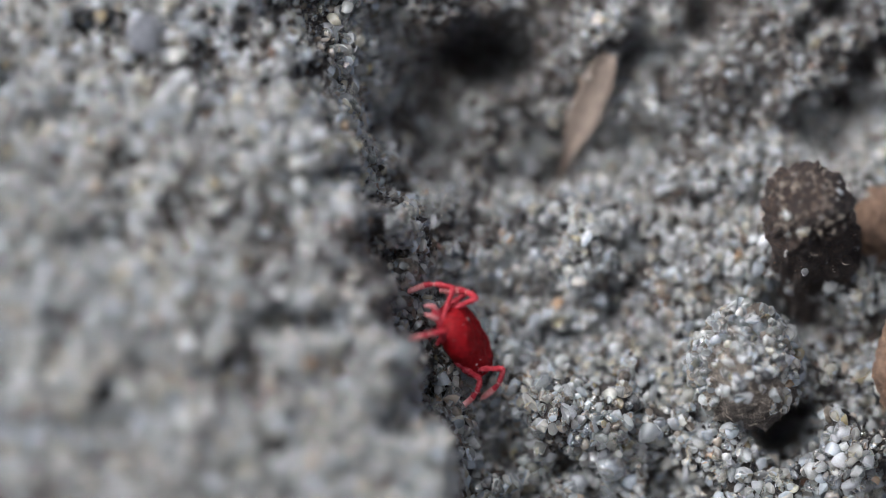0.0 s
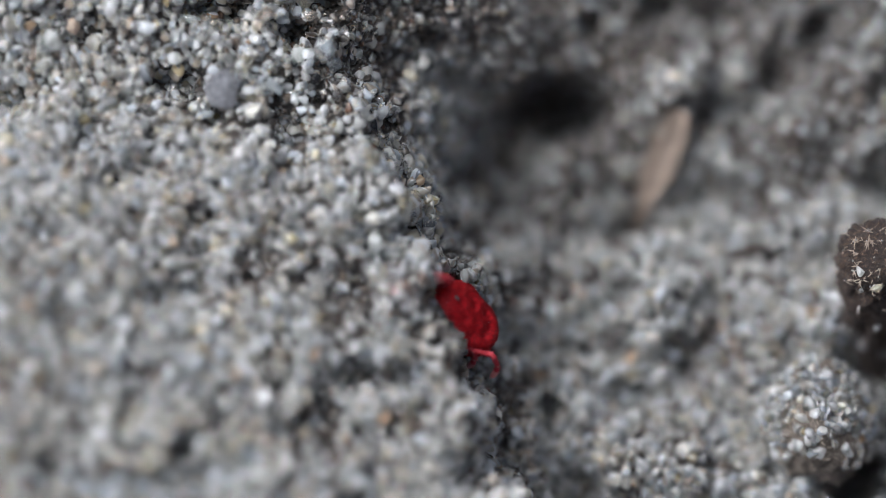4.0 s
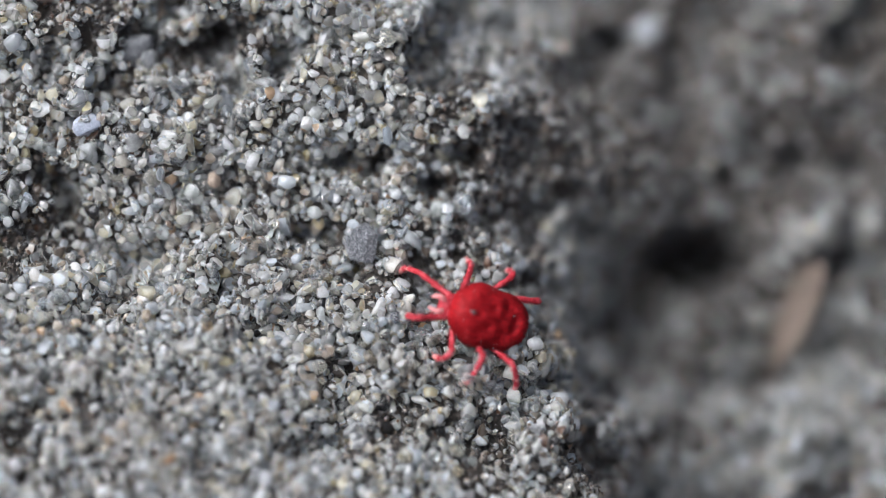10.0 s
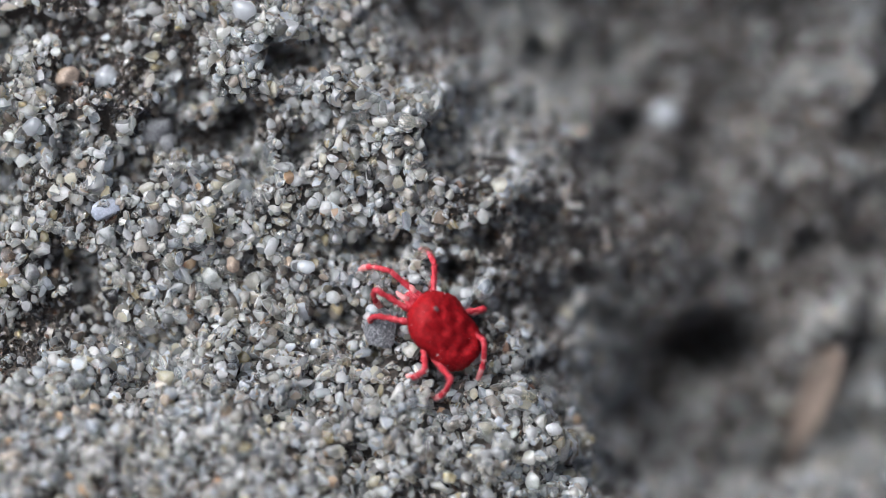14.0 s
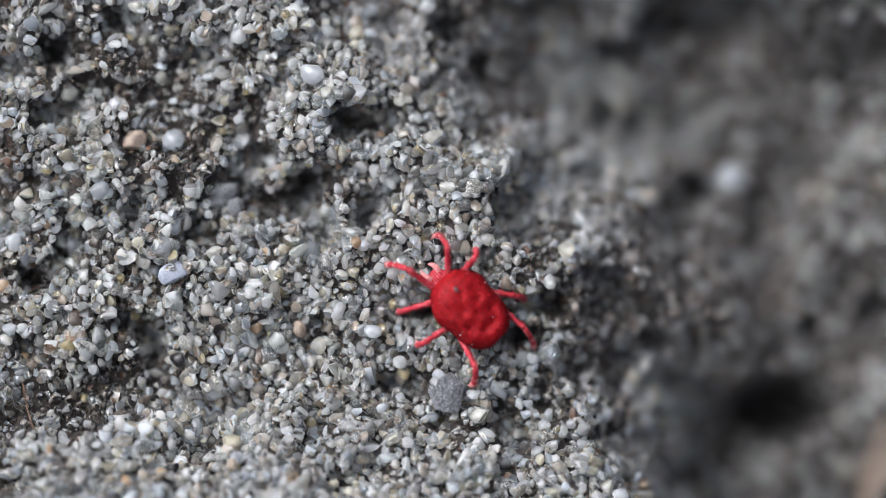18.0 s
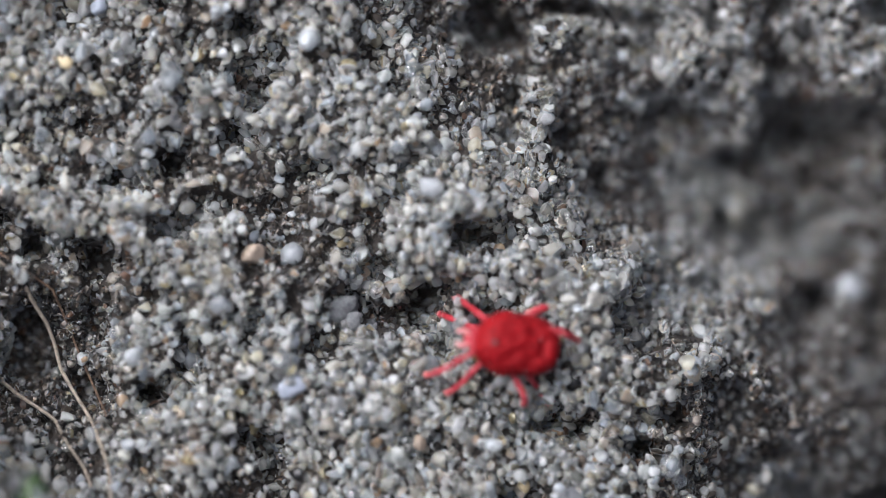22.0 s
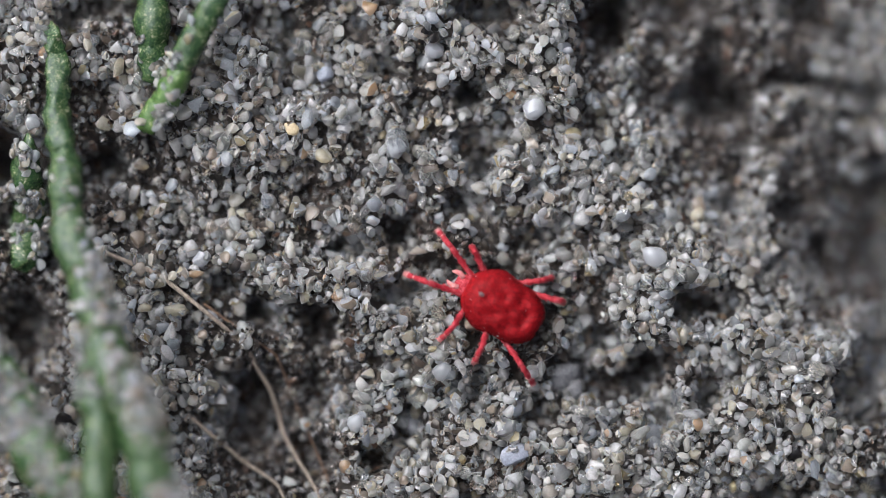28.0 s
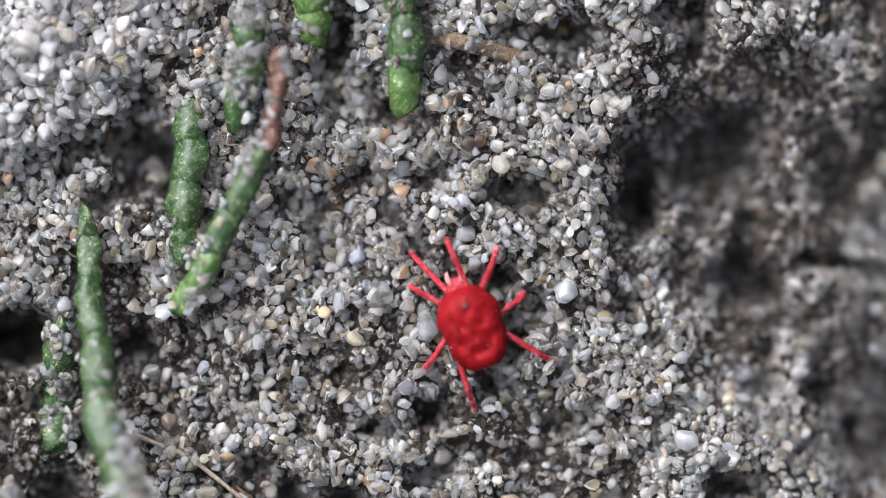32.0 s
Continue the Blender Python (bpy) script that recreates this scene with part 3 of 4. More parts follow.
# ---- stones, flakes and crystals ----
def rough_stone(name, x, y, h, size, turn, mat, label, category, seed, lumps=0.16, level=4, tilt=(0, 0), flats=9):
    """A lump or flake with half sizes in chart units."""
    r = random.Random(seed)
    bm = bmesh.new()
    bmesh.ops.create_icosphere(bm, subdivisions=level, radius=1.0)
    cuts = [(Vector([r.gauss(0, 1) for _ in range(3)]).normalized(), r.uniform(0.62, 0.9) if flats < 12 else r.uniform(0.45, 0.85)) for _ in range(flats)]
    off = Vector([r.uniform(0, 50) for _ in range(3)])
    for q in bm.verts:
        p = q.co.copy()
        p *= 1 + lumps * noise.noise(p * 1.4 + off) + lumps * 0.6 * noise.noise(p * 4 + off) + lumps * 0.3 * noise.noise(p * 11 + off)
        for n, c in cuts:
            d = p.dot(n)
            if d > c:
                p -= n * (d - c) * 0.9
        q.co = Vector((p.x * size[0], p.y * size[1], p.z * size[2])) * UNIT
    me = bpy.data.meshes.new(name)
    for q in bm.faces:
        q.smooth = True
    bm.to_mesh(me)
    bm.free()
    if level == 2 or flats > 12:
        me.set_sharp_from_angle(angle=radians(42))
    me.materials.append(mat)
    ob = new(name, me)
    ob.matrix_world = Matrix.Translation(spot(x, y, height(x, y) + h)) @ FRAME.to_4x4() @ pose(0, 0, 0, tilt[0], tilt[1], turn)
    return tagged(ob, label, category)


M_SLATE = coarse("grey_slate", [(0.38, (0.035, 0.035, 0.038)), (0.52, (0.11, 0.11, 0.116)), (0.68, (0.38, 0.38, 0.39))], 12000.0, 0.45, 0.00012)
M_BASALT = coarse("dark_stone", [(0.3, (0.05, 0.05, 0.052)), (0.5, (0.12, 0.12, 0.122)), (0.75, (0.30, 0.30, 0.30))], 12000.0, 0.6, 0.00005)
M_MILKY = coarse("milky_pebble", [(0.35, (0.15, 0.16, 0.19)), (0.65, (0.29, 0.305, 0.35))], 5000.0, 0.3, 0.000004)
M_BEAD = coarse("blue_grey_pebble", [(0.3, (0.15, 0.16, 0.19)), (0.7, (0.27, 0.29, 0.33))], 7000.0, 0.45, 0.000006)
M_HONEY = coarse("honey_quartz", [(0.3, (0.34, 0.26, 0.14)), (0.7, (0.54, 0.45, 0.28))], 7000.0, 0.3, 0.00001)
M_RUST = coarse("rusty_stone", [(0.3, (0.12, 0.085, 0.06)), (0.7, (0.38, 0.30, 0.23))], 8000.0, 0.6, 0.00002)
M_CLEAR = quartz("clear_quartz", True, [(0.0, (0.80, 0.83, 0.88)), (0.5, (0.86, 0.88, 0.90)), (0.8, (0.74, 0.77, 0.80))], 1.0)

rough_stone("slate_flake", 714, 534, 3.4, (33, 58, 14), -24, M_SLATE, "dark grey flat flake of slate in the sand", "stone", 1, 0.3, 5, (14, -18), 16)
rough_stone("stone", 293, 187, -1.5, (56, 34, 28), 12, M_BASALT, "dark grey rough stone half buried in sand", "stone", 2, 0.4)
rough_stone("pebble", 224, 322, 1.4, (27, 21, 7), 25, M_MILKY, "pale blue-white smooth flat pebble", "pebble", 3, 0.08)
rough_stone("pebble", -118, -347, 1.5, (15, 15, 13), 0, M_BEAD, "blue-grey round bead-like pebble", "pebble", 4, 0.05)
for k, (x, y, a, m, label) in enumerate((
        (226, 88, 24, M_CLEAR, "large clear bright quartz crystal"), (93, 175, 19, M_CLEAR, "round clear quartz crystal on sand"),
        (889, 462, 24, M_CLEAR, "white quartz crystal at the brink"), (905, 486, 20, M_CLEAR, "white quartz crystal at the brink"),
        (206, 275, 21, M_CLEAR, "large milky quartz crystal on sand"), (46, 270, 21, M_CLEAR, "large milky quartz crystal on sand"),
        (10, -228, 25, M_CLEAR, "large clear quartz crystal on sand"), (468, -30, 24, M_CLEAR, "large clear quartz crystal on sand"),
        (154, 88, 24, M_RUST, "brown-grey pitted stone among grains"), (346, 125, 17, M_RUST, "small rust-brown stone among grains"),
        (632, 498, 13, M_HONEY, "honey-yellow quartz grain on the sand"), (-176, -250, 14, M_HONEY, "honey-yellow quartz grain on the sand"),
        (253, -288, 26, M_CLEAR, "large clear bluish quartz crystal"), (330, 205, 20, M_BASALT, "small dark grey stone in sand"),
        (8, -219, 20, M_CLEAR, "clear quartz crystal on the sand"), (74, -392, 21, M_CLEAR, "white quartz crystals before the mite"),
        (60, -372, 17, M_CLEAR, "white quartz crystals before the mite"), (-62, -62, 20, M_CLEAR, "clear quartz crystal on the sand"),
        (448, 420, 16, M_RUST, "small tan stone on the sand"), (576, 424, 18, M_CLEAR, "clear quartz crystal on the sand"), (1222, 150, 30, M_CLEAR, "white quartz lump on the lower ground"),
        (-60, 268, 18, M_CLEAR, "clear quartz crystal in the hollow"), (1525, 1298, 30, M_CLEAR, "large white quartz crystal on the ground"),
        (1465, 1330, 22, M_CLEAR, "white quartz crystal on the ground"), (1590, 1240, 24, M_CLEAR, "clear quartz crystal on the sand"))):
    rough_stone("quartz_crystal" if m is M_CLEAR else "small_stone", x, y, a * 0.06 + 0.6, (a, a * 0.86, a * 0.7), k * 47, m, label, "stone", 20 + k, 0.3 if m is M_CLEAR else 0.16, 2 if m is M_CLEAR else 3)


# ---- bark flake, stub, soil pellet and roots ----
M_BARK = coarse("tan_bark", [(0.3, (0.08, 0.06, 0.043)), (0.55, (0.185, 0.14, 0.105)), (0.75, (0.32, 0.26, 0.2))], 4500.0, 0.8, 0.00006)
M_CHIP = coarse("reddish_bark", [(0.3, (0.08, 0.04, 0.03)), (0.7, (0.19, 0.11, 0.085))], 2500.0, 0.8, 0.00003)
M_WOOD = coarse("dark_wood", [(0.4, (0.005, 0.003, 0.002)), (0.54, (0.024, 0.013, 0.008)), (0.66, (0.10, 0.06, 0.034)), (0.76, (0.32, 0.23, 0.15))], 11000.0, 0.6, 0.0002)
M_ROOT = coarse("brown_root", [(0.32, (0.025, 0.013, 0.008)), (0.52, (0.10, 0.056, 0.031)), (0.72, (0.22, 0.14, 0.085))], 4200.0, 0.75, 0.00012)
M_SOIL = coarse("brown_soil", [(0.34, (0.025, 0.019, 0.014)), (0.52, (0.09, 0.07, 0.053)), (0.7, (0.3, 0.26, 0.21))], 13000.0, 0.9, 0.00012)
M_FIBRE = coarse("straw_fibre", [(0.35, (0.09, 0.07, 0.052)), (0.65, (0.36, 0.30, 0.23))], 9000.0, 0.7, 0.00003)


def stuck_grains(parent, spots, outs, seed, low=7, high=13, label="quartz grains stuck to it"):
    """Sand that clings to a thing, one mesh."""
    r = np.random.RandomState(seed)
    c = np.array([p + n * 3 * UNIT for p, n in zip(spots, outs)])
    v, f = heap(c, r.uniform(low, high, len(c)) * UNIT, FINE, seed)
    ob = new("clinging_sand", mesh_of("clinging_sand", v, f, M_GRAIN, "chipped"))
    ob.parent = parent
    return tagged(ob, label, kind="stuff")


def flake(name, pts, width, curl, thick, mat, label, category):
    """A thin curled chip along chart points (x, y, h above the ground)."""
    bm = bmesh.new()
    path = [spot(x, y, height(x, y) + h) for x, y, h in pts]
    path = [path[0].lerp(path[-1], i / 11) * 0.7 + 0.3 * path[min(int(i / 11 * (len(path) - 1)), len(path) - 1)] for i in range(12)]
    base = path[5].copy()
    top, under = [], []
    for i, p in enumerate(path):
        d = (path[min(i + 1, 11)] - path[max(i - 1, 0)]).normalized()
        side = d.cross(TOWARD).normalized()
        out = side.cross(d)
        w = width * UNIT * (math.sin(math.pi * (0.16 + 0.81 * i / 11)) ** 0.9) * (1 + 0.25 * noise.noise(Vector((i * 0.9, 3.3, 1))))
        a, b = [], []
        for j in range(7):
            q = j / 3 - 1
            o = p - base + side * (q * w) + out * (curl * UNIT * q * q + 3 * UNIT * noise.noise(Vector((i * 0.8, j * 0.9, 7))))
            a.append(bm.verts.new(o))
            b.append(bm.verts.new(o - out * thick * UNIT))
        top.append(a)
        under.append(b)
    for i in range(11):
        for j in range(6):
            bm.faces.new((top[i][j], top[i][j + 1], top[i + 1][j + 1], top[i + 1][j]))
            bm.faces.new((under[i][j], under[i + 1][j], under[i + 1][j + 1], under[i][j + 1]))
        for j in (0, 6):
            bm.faces.new((top[i][j], top[i + 1][j], under[i + 1][j], under[i][j]))
    for i in (0, 11):
        for j in range(6):
            bm.faces.new((top[i][j], top[i][j + 1], under[i][j + 1], under[i][j]))
    bmesh.ops.recalc_face_normals(bm, faces=bm.faces)
    ob = part(name, bm, mat, None)
    ob.location = base
    return tagged(ob, label, category)


flake("bark_flake", [(1528, 570, 7), (1492, 655, 9), (1436, 790, 6)], 28, 9, 7, M_BARK, "tan dry bark flake lying on the sand", "bark")
flake("bark_chip", [(1205, 905, -1), (1222, 935, 0), (1238, 985, -2)], 22, 6, 8, M_CHIP, "small reddish-brown chip of bark", "bark")


def gnarled(name, mat, label, parent, pts, sides=28, lump=0.12, seed=0, grain=1.0):
    """A rough round stick through chart points (x, y, h, radius), with fibres along it."""
    bm = bmesh.new()
    n = 60
    ks = np.linspace(0, len(pts) - 1, n)
    xs, ys, hs, rs = (np.interp(ks, range(len(pts)), [p[i] for p in pts]) for i in range(4))
    path = [spot(x, y, h) for x, y, h in zip(xs, ys, hs)]
    base = path[0].copy()
    rings = []
    for i, p in enumerate(path):
        d = (path[min(i + 1, n - 1)] - path[max(i - 1, 0)]).normalized()
        a = d.cross(Vector((0.3, 0.2, 0.93))).normalized()
        b = d.cross(a)
        ring = []
        for k in range(sides):
            q = 2 * math.pi * k / sides
            w = 1 + lump * (noise.noise(Vector((math.cos(q) * 1.6, math.sin(q) * 1.6, i * 0.08 + seed))) + 0.8 * noise.noise(Vector((math.cos(q) * 5, math.sin(q) * 5, i * 0.07 * grain + seed))) + 0.5 * noise.noise(Vector((math.cos(q) * 13, math.sin(q) * 13, i * 0.16 * grain + seed))))
            ring.append(bm.verts.new(p - base + (a * math.cos(q) + b * math.sin(q)) * float(rs[i]) * w * UNIT))
        rings.append(ring)
    for m, o in zip(rings, rings[1:]):
        for k in range(sides):
            bm.faces.new((m[k], m[(k + 1) % sides], o[(k + 1) % sides], o[k]))
    bm.faces.new(rings[0][::-1])
    end = bm.verts.new(sum((q.co for q in rings[-1]), Vector()) / sides)
    for k in range(sides):
        bm.faces.new((rings[-1][k], rings[-1][(k + 1) % sides], end))
    ob = part(name, bm, mat, parent)
    ob.location = base
    if label:
        tagged(ob, label)
    return ob, path, rs


def fibres(parent, path, reach, count, seed):
    """Short splinters and fibres that stand off a rough surface."""
    r = random.Random(seed)
    bm = bmesh.new()
    for _ in range(count):
        i = r.randrange(2, len(path) - 1)
        n = (RIGHT * r.uniform(-1, 1) + UPWARD * r.uniform(-0.9, 0.9) + TOWARD * r.uniform(0.1, 1)).normalized()
        hit, p, q, _ = parent.closest_point_on_mesh(path[i] - path[0] + n * reach * 1.3 * UNIT)
        d = q.orthogonal().normalized()
        d = (d * math.cos(r.uniform(0, 6.3)) + q.cross(d) * math.sin(r.uniform(0, 6.3))).normalized()
        ln = r.uniform(5, 17) * UNIT
        tube(bm, [p - q * 2 * UNIT, p + (d * 0.4 + q * 0.15) * ln, p + (d + q * r.uniform(0, 0.3)) * ln], [1.2 * UNIT, 1.1 * UNIT, 0.4 * UNIT], 4)
    return tagged(part("fibre_fuzz", bm, M_FIBRE, parent), "fine pale fibres", kind="stuff")


def stub():
    shape = [(1912, 1030, -66, 78), (1904, 985, -54, 80), (1896, 940, -42, 78), (1886, 898, -31, 75), (1877, 866, -23, 71), (1870, 846, -19, 71), (1866, 834, -16, 68),
             (1863, 827, -13.5, 61), (1861, 823, -12, 50), (1860, 820, -11, 36), (1860, 819, -10.5, 18), (1860, 819, -10.3, 3)]
    ob, path, rs = gnarled("wood_stub", M_WOOD, "", None, shape, 72, 0.3, 4, 4.0)
    tagged(ob, "dark brown fibrous wooden stub speckled with sand", "wood stub")
    fibres(ob, path, 66, 220, 17)
    r = random.Random(8)
    at, out = [], []
    for k in range(52):
        i = r.randrange(4, 59)
        n = (RIGHT * r.uniform(-1, 1) + UPWARD * r.uniform(-0.8, 0.8) + TOWARD * r.uniform(0.2, 1)).normalized()
        hit, p, q, _ = ob.closest_point_on_mesh(path[i] - path[0] + n * 90 * UNIT)
        at.append(p)
        out.append(q)
    stuck_grains(ob, at[:14], out[:14], 31, 5, 11)
    stuck_grains(ob, at[14:], out[14:], 32, 1.2, 3)
    wood, _, _ = gnarled("root_piece", M_ROOT, "", None, [(1915, 930, -56, 52), (1975, 890, -50, 66), (2060, 862, -46, 74), (2180, 850, -48, 66)], 40, 0.26, 9, 3.0)
    tagged(wood, "brown bark-covered root behind the stub", "root")
    wood, _, _ = gnarled("root_piece", M_ROOT, "", None, [(2060, 1000, -28, 30), (2050, 1060, -21, 46), (2046, 1130, -19, 54), (2064, 1240, -26, 40)], 40, 0.26, 19, 3.0)
    tagged(wood, "brown bark-covered root end sunk in sand", "root")


stub()


def pellet(name, x, y, h, size, mat, label, category, seed, count):
    ob = rough_stone(name, x, y, h, size, 8, mat, label, category, seed, 0.2, 5, flats=0)
    r = random.Random(seed)
    at, out = [], []
    while len(at) < count:
        n = Vector((r.gauss(0, 1), r.gauss(0, 1), r.gauss(0, 1))).normalized()
        if n.z < -0.3 or n.y + 0.35 * n.z + 0.9 * noise.noise(n * 2.2 + Vector((seed, 0, 0))) < r.uniform(-0.45, 0.05):
            continue
        hit, p, q, _ = ob.closest_point_on_mesh(Vector((n.x * size[0], n.y * size[1], n.z * size[2])) * UNIT)
        at.append(p)
        out.append(q)
    stuck_grains(ob, at, out, seed + 1, 7, 15)
    fibres(ob, [Vector((0, 0, 0))] * 9, 110, 130, seed + 2)
    return ob


pellet("soil_pellet", 1766, 1126, 6.5, (94, 108, 86), M_SOIL, "round brown soil pellet crusted with quartz grains", "soil pellet", 44, 420)


def root_hair(pts, radius, label, mat):
    """A thin root lying on the sand along chart points (x, y, h above the sand)."""
    ks = np.linspace(0, len(pts) - 1, 44)
    xs, ys, hs = (np.interp(ks, range(len(pts)), [p[i] for p in pts]) for i in range(3))
    ground_h = relief(xs, ys)
    ground_h = np.convolve(np.pad(ground_h, 6, mode="edge"), np.ones(13) / 13, mode="valid")
    path = [spot(x + 4 * noise.noise(Vector((k, 1, 2))), y, h + g) for k, x, y, h, g in zip(ks, xs, ys, hs, ground_h)]
    base = path[0].copy()
    bm = bmesh.new()
    tube(bm, [p - base for p in path], [radius * UNIT * (1 - 0.4 * i / 43) * (1 + 0.25 * noise.noise(Vector((i * 0.7, 5, 5)))) for i in range(44)], 9)
    ob = part("root_hair", bm, mat, None)
    ob.location = base
    return tagged(ob, label, "root")


root_hair([(-510, -31, 2), (-410, 9, 3), (-320, 79, 4), (-250, 139, 4), (-212, 209, 4), (-188, 289, 4), (-135, 374, 4), (-98, 470, 4), (-86, 564, 3), (-84, 640, 2)], 4.4, "thin pale brown root across the hollow", M_FIBRE)
root_hair([(-350, 262, 2), (-300, 305, 3), (-260, 338, 3), (-196, 380, 3), (-150, 455, 2), (-130, 500, 1)], 3.9, "thin pale brown root across the hollow", M_FIBRE)
root_hair([(-330, 60, 2), (-200, 150, 1), (-160, 250, 1), (-40, 520, 2), (-20, 600, 1)], 2.5, "hair-thin dark rootlet in the hollow", M_ROOT)


M_TWIG = coarse("golden_straw", [(0.34, (0.03, 0.02, 0.012)), (0.52, (0.12, 0.08, 0.045)), (0.68, (0.32, 0.24, 0.15))], 9000.0, 0.55, 0.00006)


def twig():
    ob, _, _ = gnarled("dry_twig", M_TWIG, "", None, [(-20, -745, height(-20, -745) + 1, 10), (60, -732, height(60, -732) + 3, 16), (150, -706, height(150, -706) + 2.5, 15), (232, -684, height(232, -684) + 1, 7)], 14, 0.2, 3, 4.0)
    tagged(ob, "golden brown dry split twig on the sand", "twig")


twig()


# ---- green shoots ----
def leafy(name, dark, mid, light, pale):
    m = coarse(name, [(0.34, dark), (0.48, mid), (0.6, light), (0.68, pale)], 5200.0, 0.24, 0.000035, 4.0)
    return m


M_SHOOT = leafy("green_shoot", (0.008, 0.023, 0.009), (0.022, 0.054, 0.017), (0.06, 0.10, 0.032), (0.30, 0.30, 0.18))
M_BRIGHT = leafy("bright_green_tip", (0.03, 0.068, 0.014), (0.052, 0.105, 0.023), (0.088, 0.155, 0.038), (0.3, 0.34, 0.16))
M_DEAD = leafy("brown_shoot", (0.022, 0.01, 0.007), (0.065, 0.03, 0.021), (0.14, 0.07, 0.048), (0.34, 0.24, 0.18))


def shoot(label, pts, sand, seed, mats, patches=()):
    """A jointed shoot through chart points (x, y, h, radius); mats: one material a joint, the last one repeats."""
    r = random.Random(seed)
    ks = np.linspace(0, len(pts) - 1, 40)
    xs, ys, hs, rs = (np.interp(ks, range(len(pts)), [p[i] for p in pts]) for i in range(4))
    path = [spot(x, y, h) for x, y, h in zip(xs, ys, hs)]
    length = sum((b - a).length for a, b in zip(path, path[1:]))
    count = max(2, round(length / (float(np.mean(rs)) * 3.0 * UNIT)))
    plant = tagged(new("green_shoot"), label, "plant", "shoots in the sand")
    plant.location = path[0]
    for i in range(count):
        a, b = i / count, (i + 1.25) / count
        bm = bmesh.new()
        pp, rr = [], []
        for k in range(10):
            q = min(a + (b - a) * k / 9, 1.0) * 39
            j = min(int(q), 38)
            pp.append(path[j].lerp(path[j + 1], q - j) - path[0] + RIGHT * r.uniform(-1, 1) * UNIT + TOWARD * 1e-6 * k)
            swell = (0.78, 0.9, 0.97, 1.0, 1.0, 0.97, 0.92, 0.8, 0.6, 0.25)[k] if i == count - 1 else (0.74, 0.82, 0.92, 1.0, 1.06, 1.08, 1.06, 1.02, 0.96, 0.84)[k]
            if i == 0:
                swell *= (0.2, 0.5, 0.7, 0.85, 0.94, 1, 1, 1, 1, 1)[k]
            rr.append(float(rs[j]) * swell * UNIT)
        side = (1 if i % 2 else -1) * 0.12
        pp = [p + RIGHT * side * w * math.sin(math.pi * n / 9) for n, (p, w) in enumerate(zip(pp, rr))]
        tube(bm, pp, rr, 16)
        for q in bm.verts:
            q.co += 0.3 * float(np.mean(rs)) * UNIT * noise.noise_vector(q.co * (0.045 / UNIT) + Vector((seed, i * 0.2, 0)))
        part("joint", bm, mats[min(i, len(mats) - 1)], plant)
    at, out = [], []
    for _ in range(max(2, sand // 9)):
        j0, a0 = r.uniform(2, 37), r.uniform(-1.5, 1.5)
        for _ in range(r.choice((2, 4, 6, 10, 16, 30))):
            j = min(max(round(j0 + r.gauss(0, 1.3)), 1), 38)
            a = a0 + r.gauss(0, 0.45)
            d = (path[j + 1] - path[j - 1]).normalized()
            side = d.cross(TOWARD).normalized()
            n = (side * math.sin(a) + side.cross(d) * math.cos(a)).normalized()
            along = (path[j + 1] - path[j - 1]) * r.uniform(-0.35, 0.35)
            at.append(path[j] - path[0] + along + n * float(rs[j]) * 0.93 * UNIT)
            out.append(n)
    for j0, a0, many in patches:
        for _ in range(many):
            j, a = min(max(round(j0 + r.gauss(0, 1.1)), 1), 38), a0 + r.gauss(0, 0.5)
            d = (path[j + 1] - path[j - 1]).normalized()
            side = d.cross(TOWARD).normalized()
            n = (side * math.sin(a) + side.cross(d) * math.cos(a)).normalized()
            at.append(path[j] - path[0] + (path[j + 1] - path[j - 1]) * r.uniform(-0.35, 0.35) + n * float(rs[j]) * r.uniform(0.95, 1.2) * UNIT)
            out.append(n)
    if at:
        stuck_grains(plant, at, out, seed, 5, 13)
    return plant


def over(x, y, h, radius):
    return (x, y, height(x, y) + h, radius)


shoot("tall green jointed shoot dusted with white sand", [(-600, -440, 3, 14), (-594, -370, 5, 19), (-584, -250, 7, 24), (-572, -120, 14, 31), (-530, 40, 21, 36), (-468, 200, 28, 40), (-412, 340, 34, 42), (-386, 440, 36, 42), (-370, 570, 38, 42)], 60, 3, [M_SHOOT], ((20, -0.7, 70), (25, -0.4, 50), (27, -0.6, 60), (33, -0.5, 60)))
shoot("green shoot forking off beside the tall one", [(-532, 60, 18, 18), (-522, 150, 24, 27), (-510, 260, 30, 31), (-496, 420, 35, 33)], 50, 4, [M_SHOOT])
shoot("short green shoot tip caked with pale sand", [(-185, 650, 12, 26), (-218, 550, 14, 32), (-258, 462, 12, 27)], 200, 21, [M_SHOOT])
shoot("pale green shoot covered with sand", [(-760, 60, 12, 34), (-690, 190, 20, 44), (-600, 330, 26, 46), (-480, 520, 30, 46)], 420, 5, [M_SHOOT])
shoot("jointed green shoot with a withered crooked brown upper part", [(-258, -716, 15, 14), (-258, -670, 15, 16), (-264, -604, 14, 15), (-272, -550, 13, 17), (-304, -500, 12, 24), (-344, -410, 10, 24), (-390, -320, 8, 25), (-434, -242, 6, 21)], 90, 7, [M_DEAD, M_DEAD, M_DEAD, M_DEAD, M_SHOOT, M_SHOOT, M_SHOOT, M_BRIGHT])
shoot("dark green jointed shoot sunk between grains", [(-410, -640, 0, 22), (-414, -540, 2, 29), (-420, -440, 4, 31), (-426, -330, 2, 26)], 50, 9, [M_SHOOT])
shoot("green shoot thickly coated with sand", [(-322, -800, 6, 24), (-310, -740, 8, 28), (-322, -650, 8, 28), (-332, -570, 5, 20)], 220, 11, [M_SHOOT])
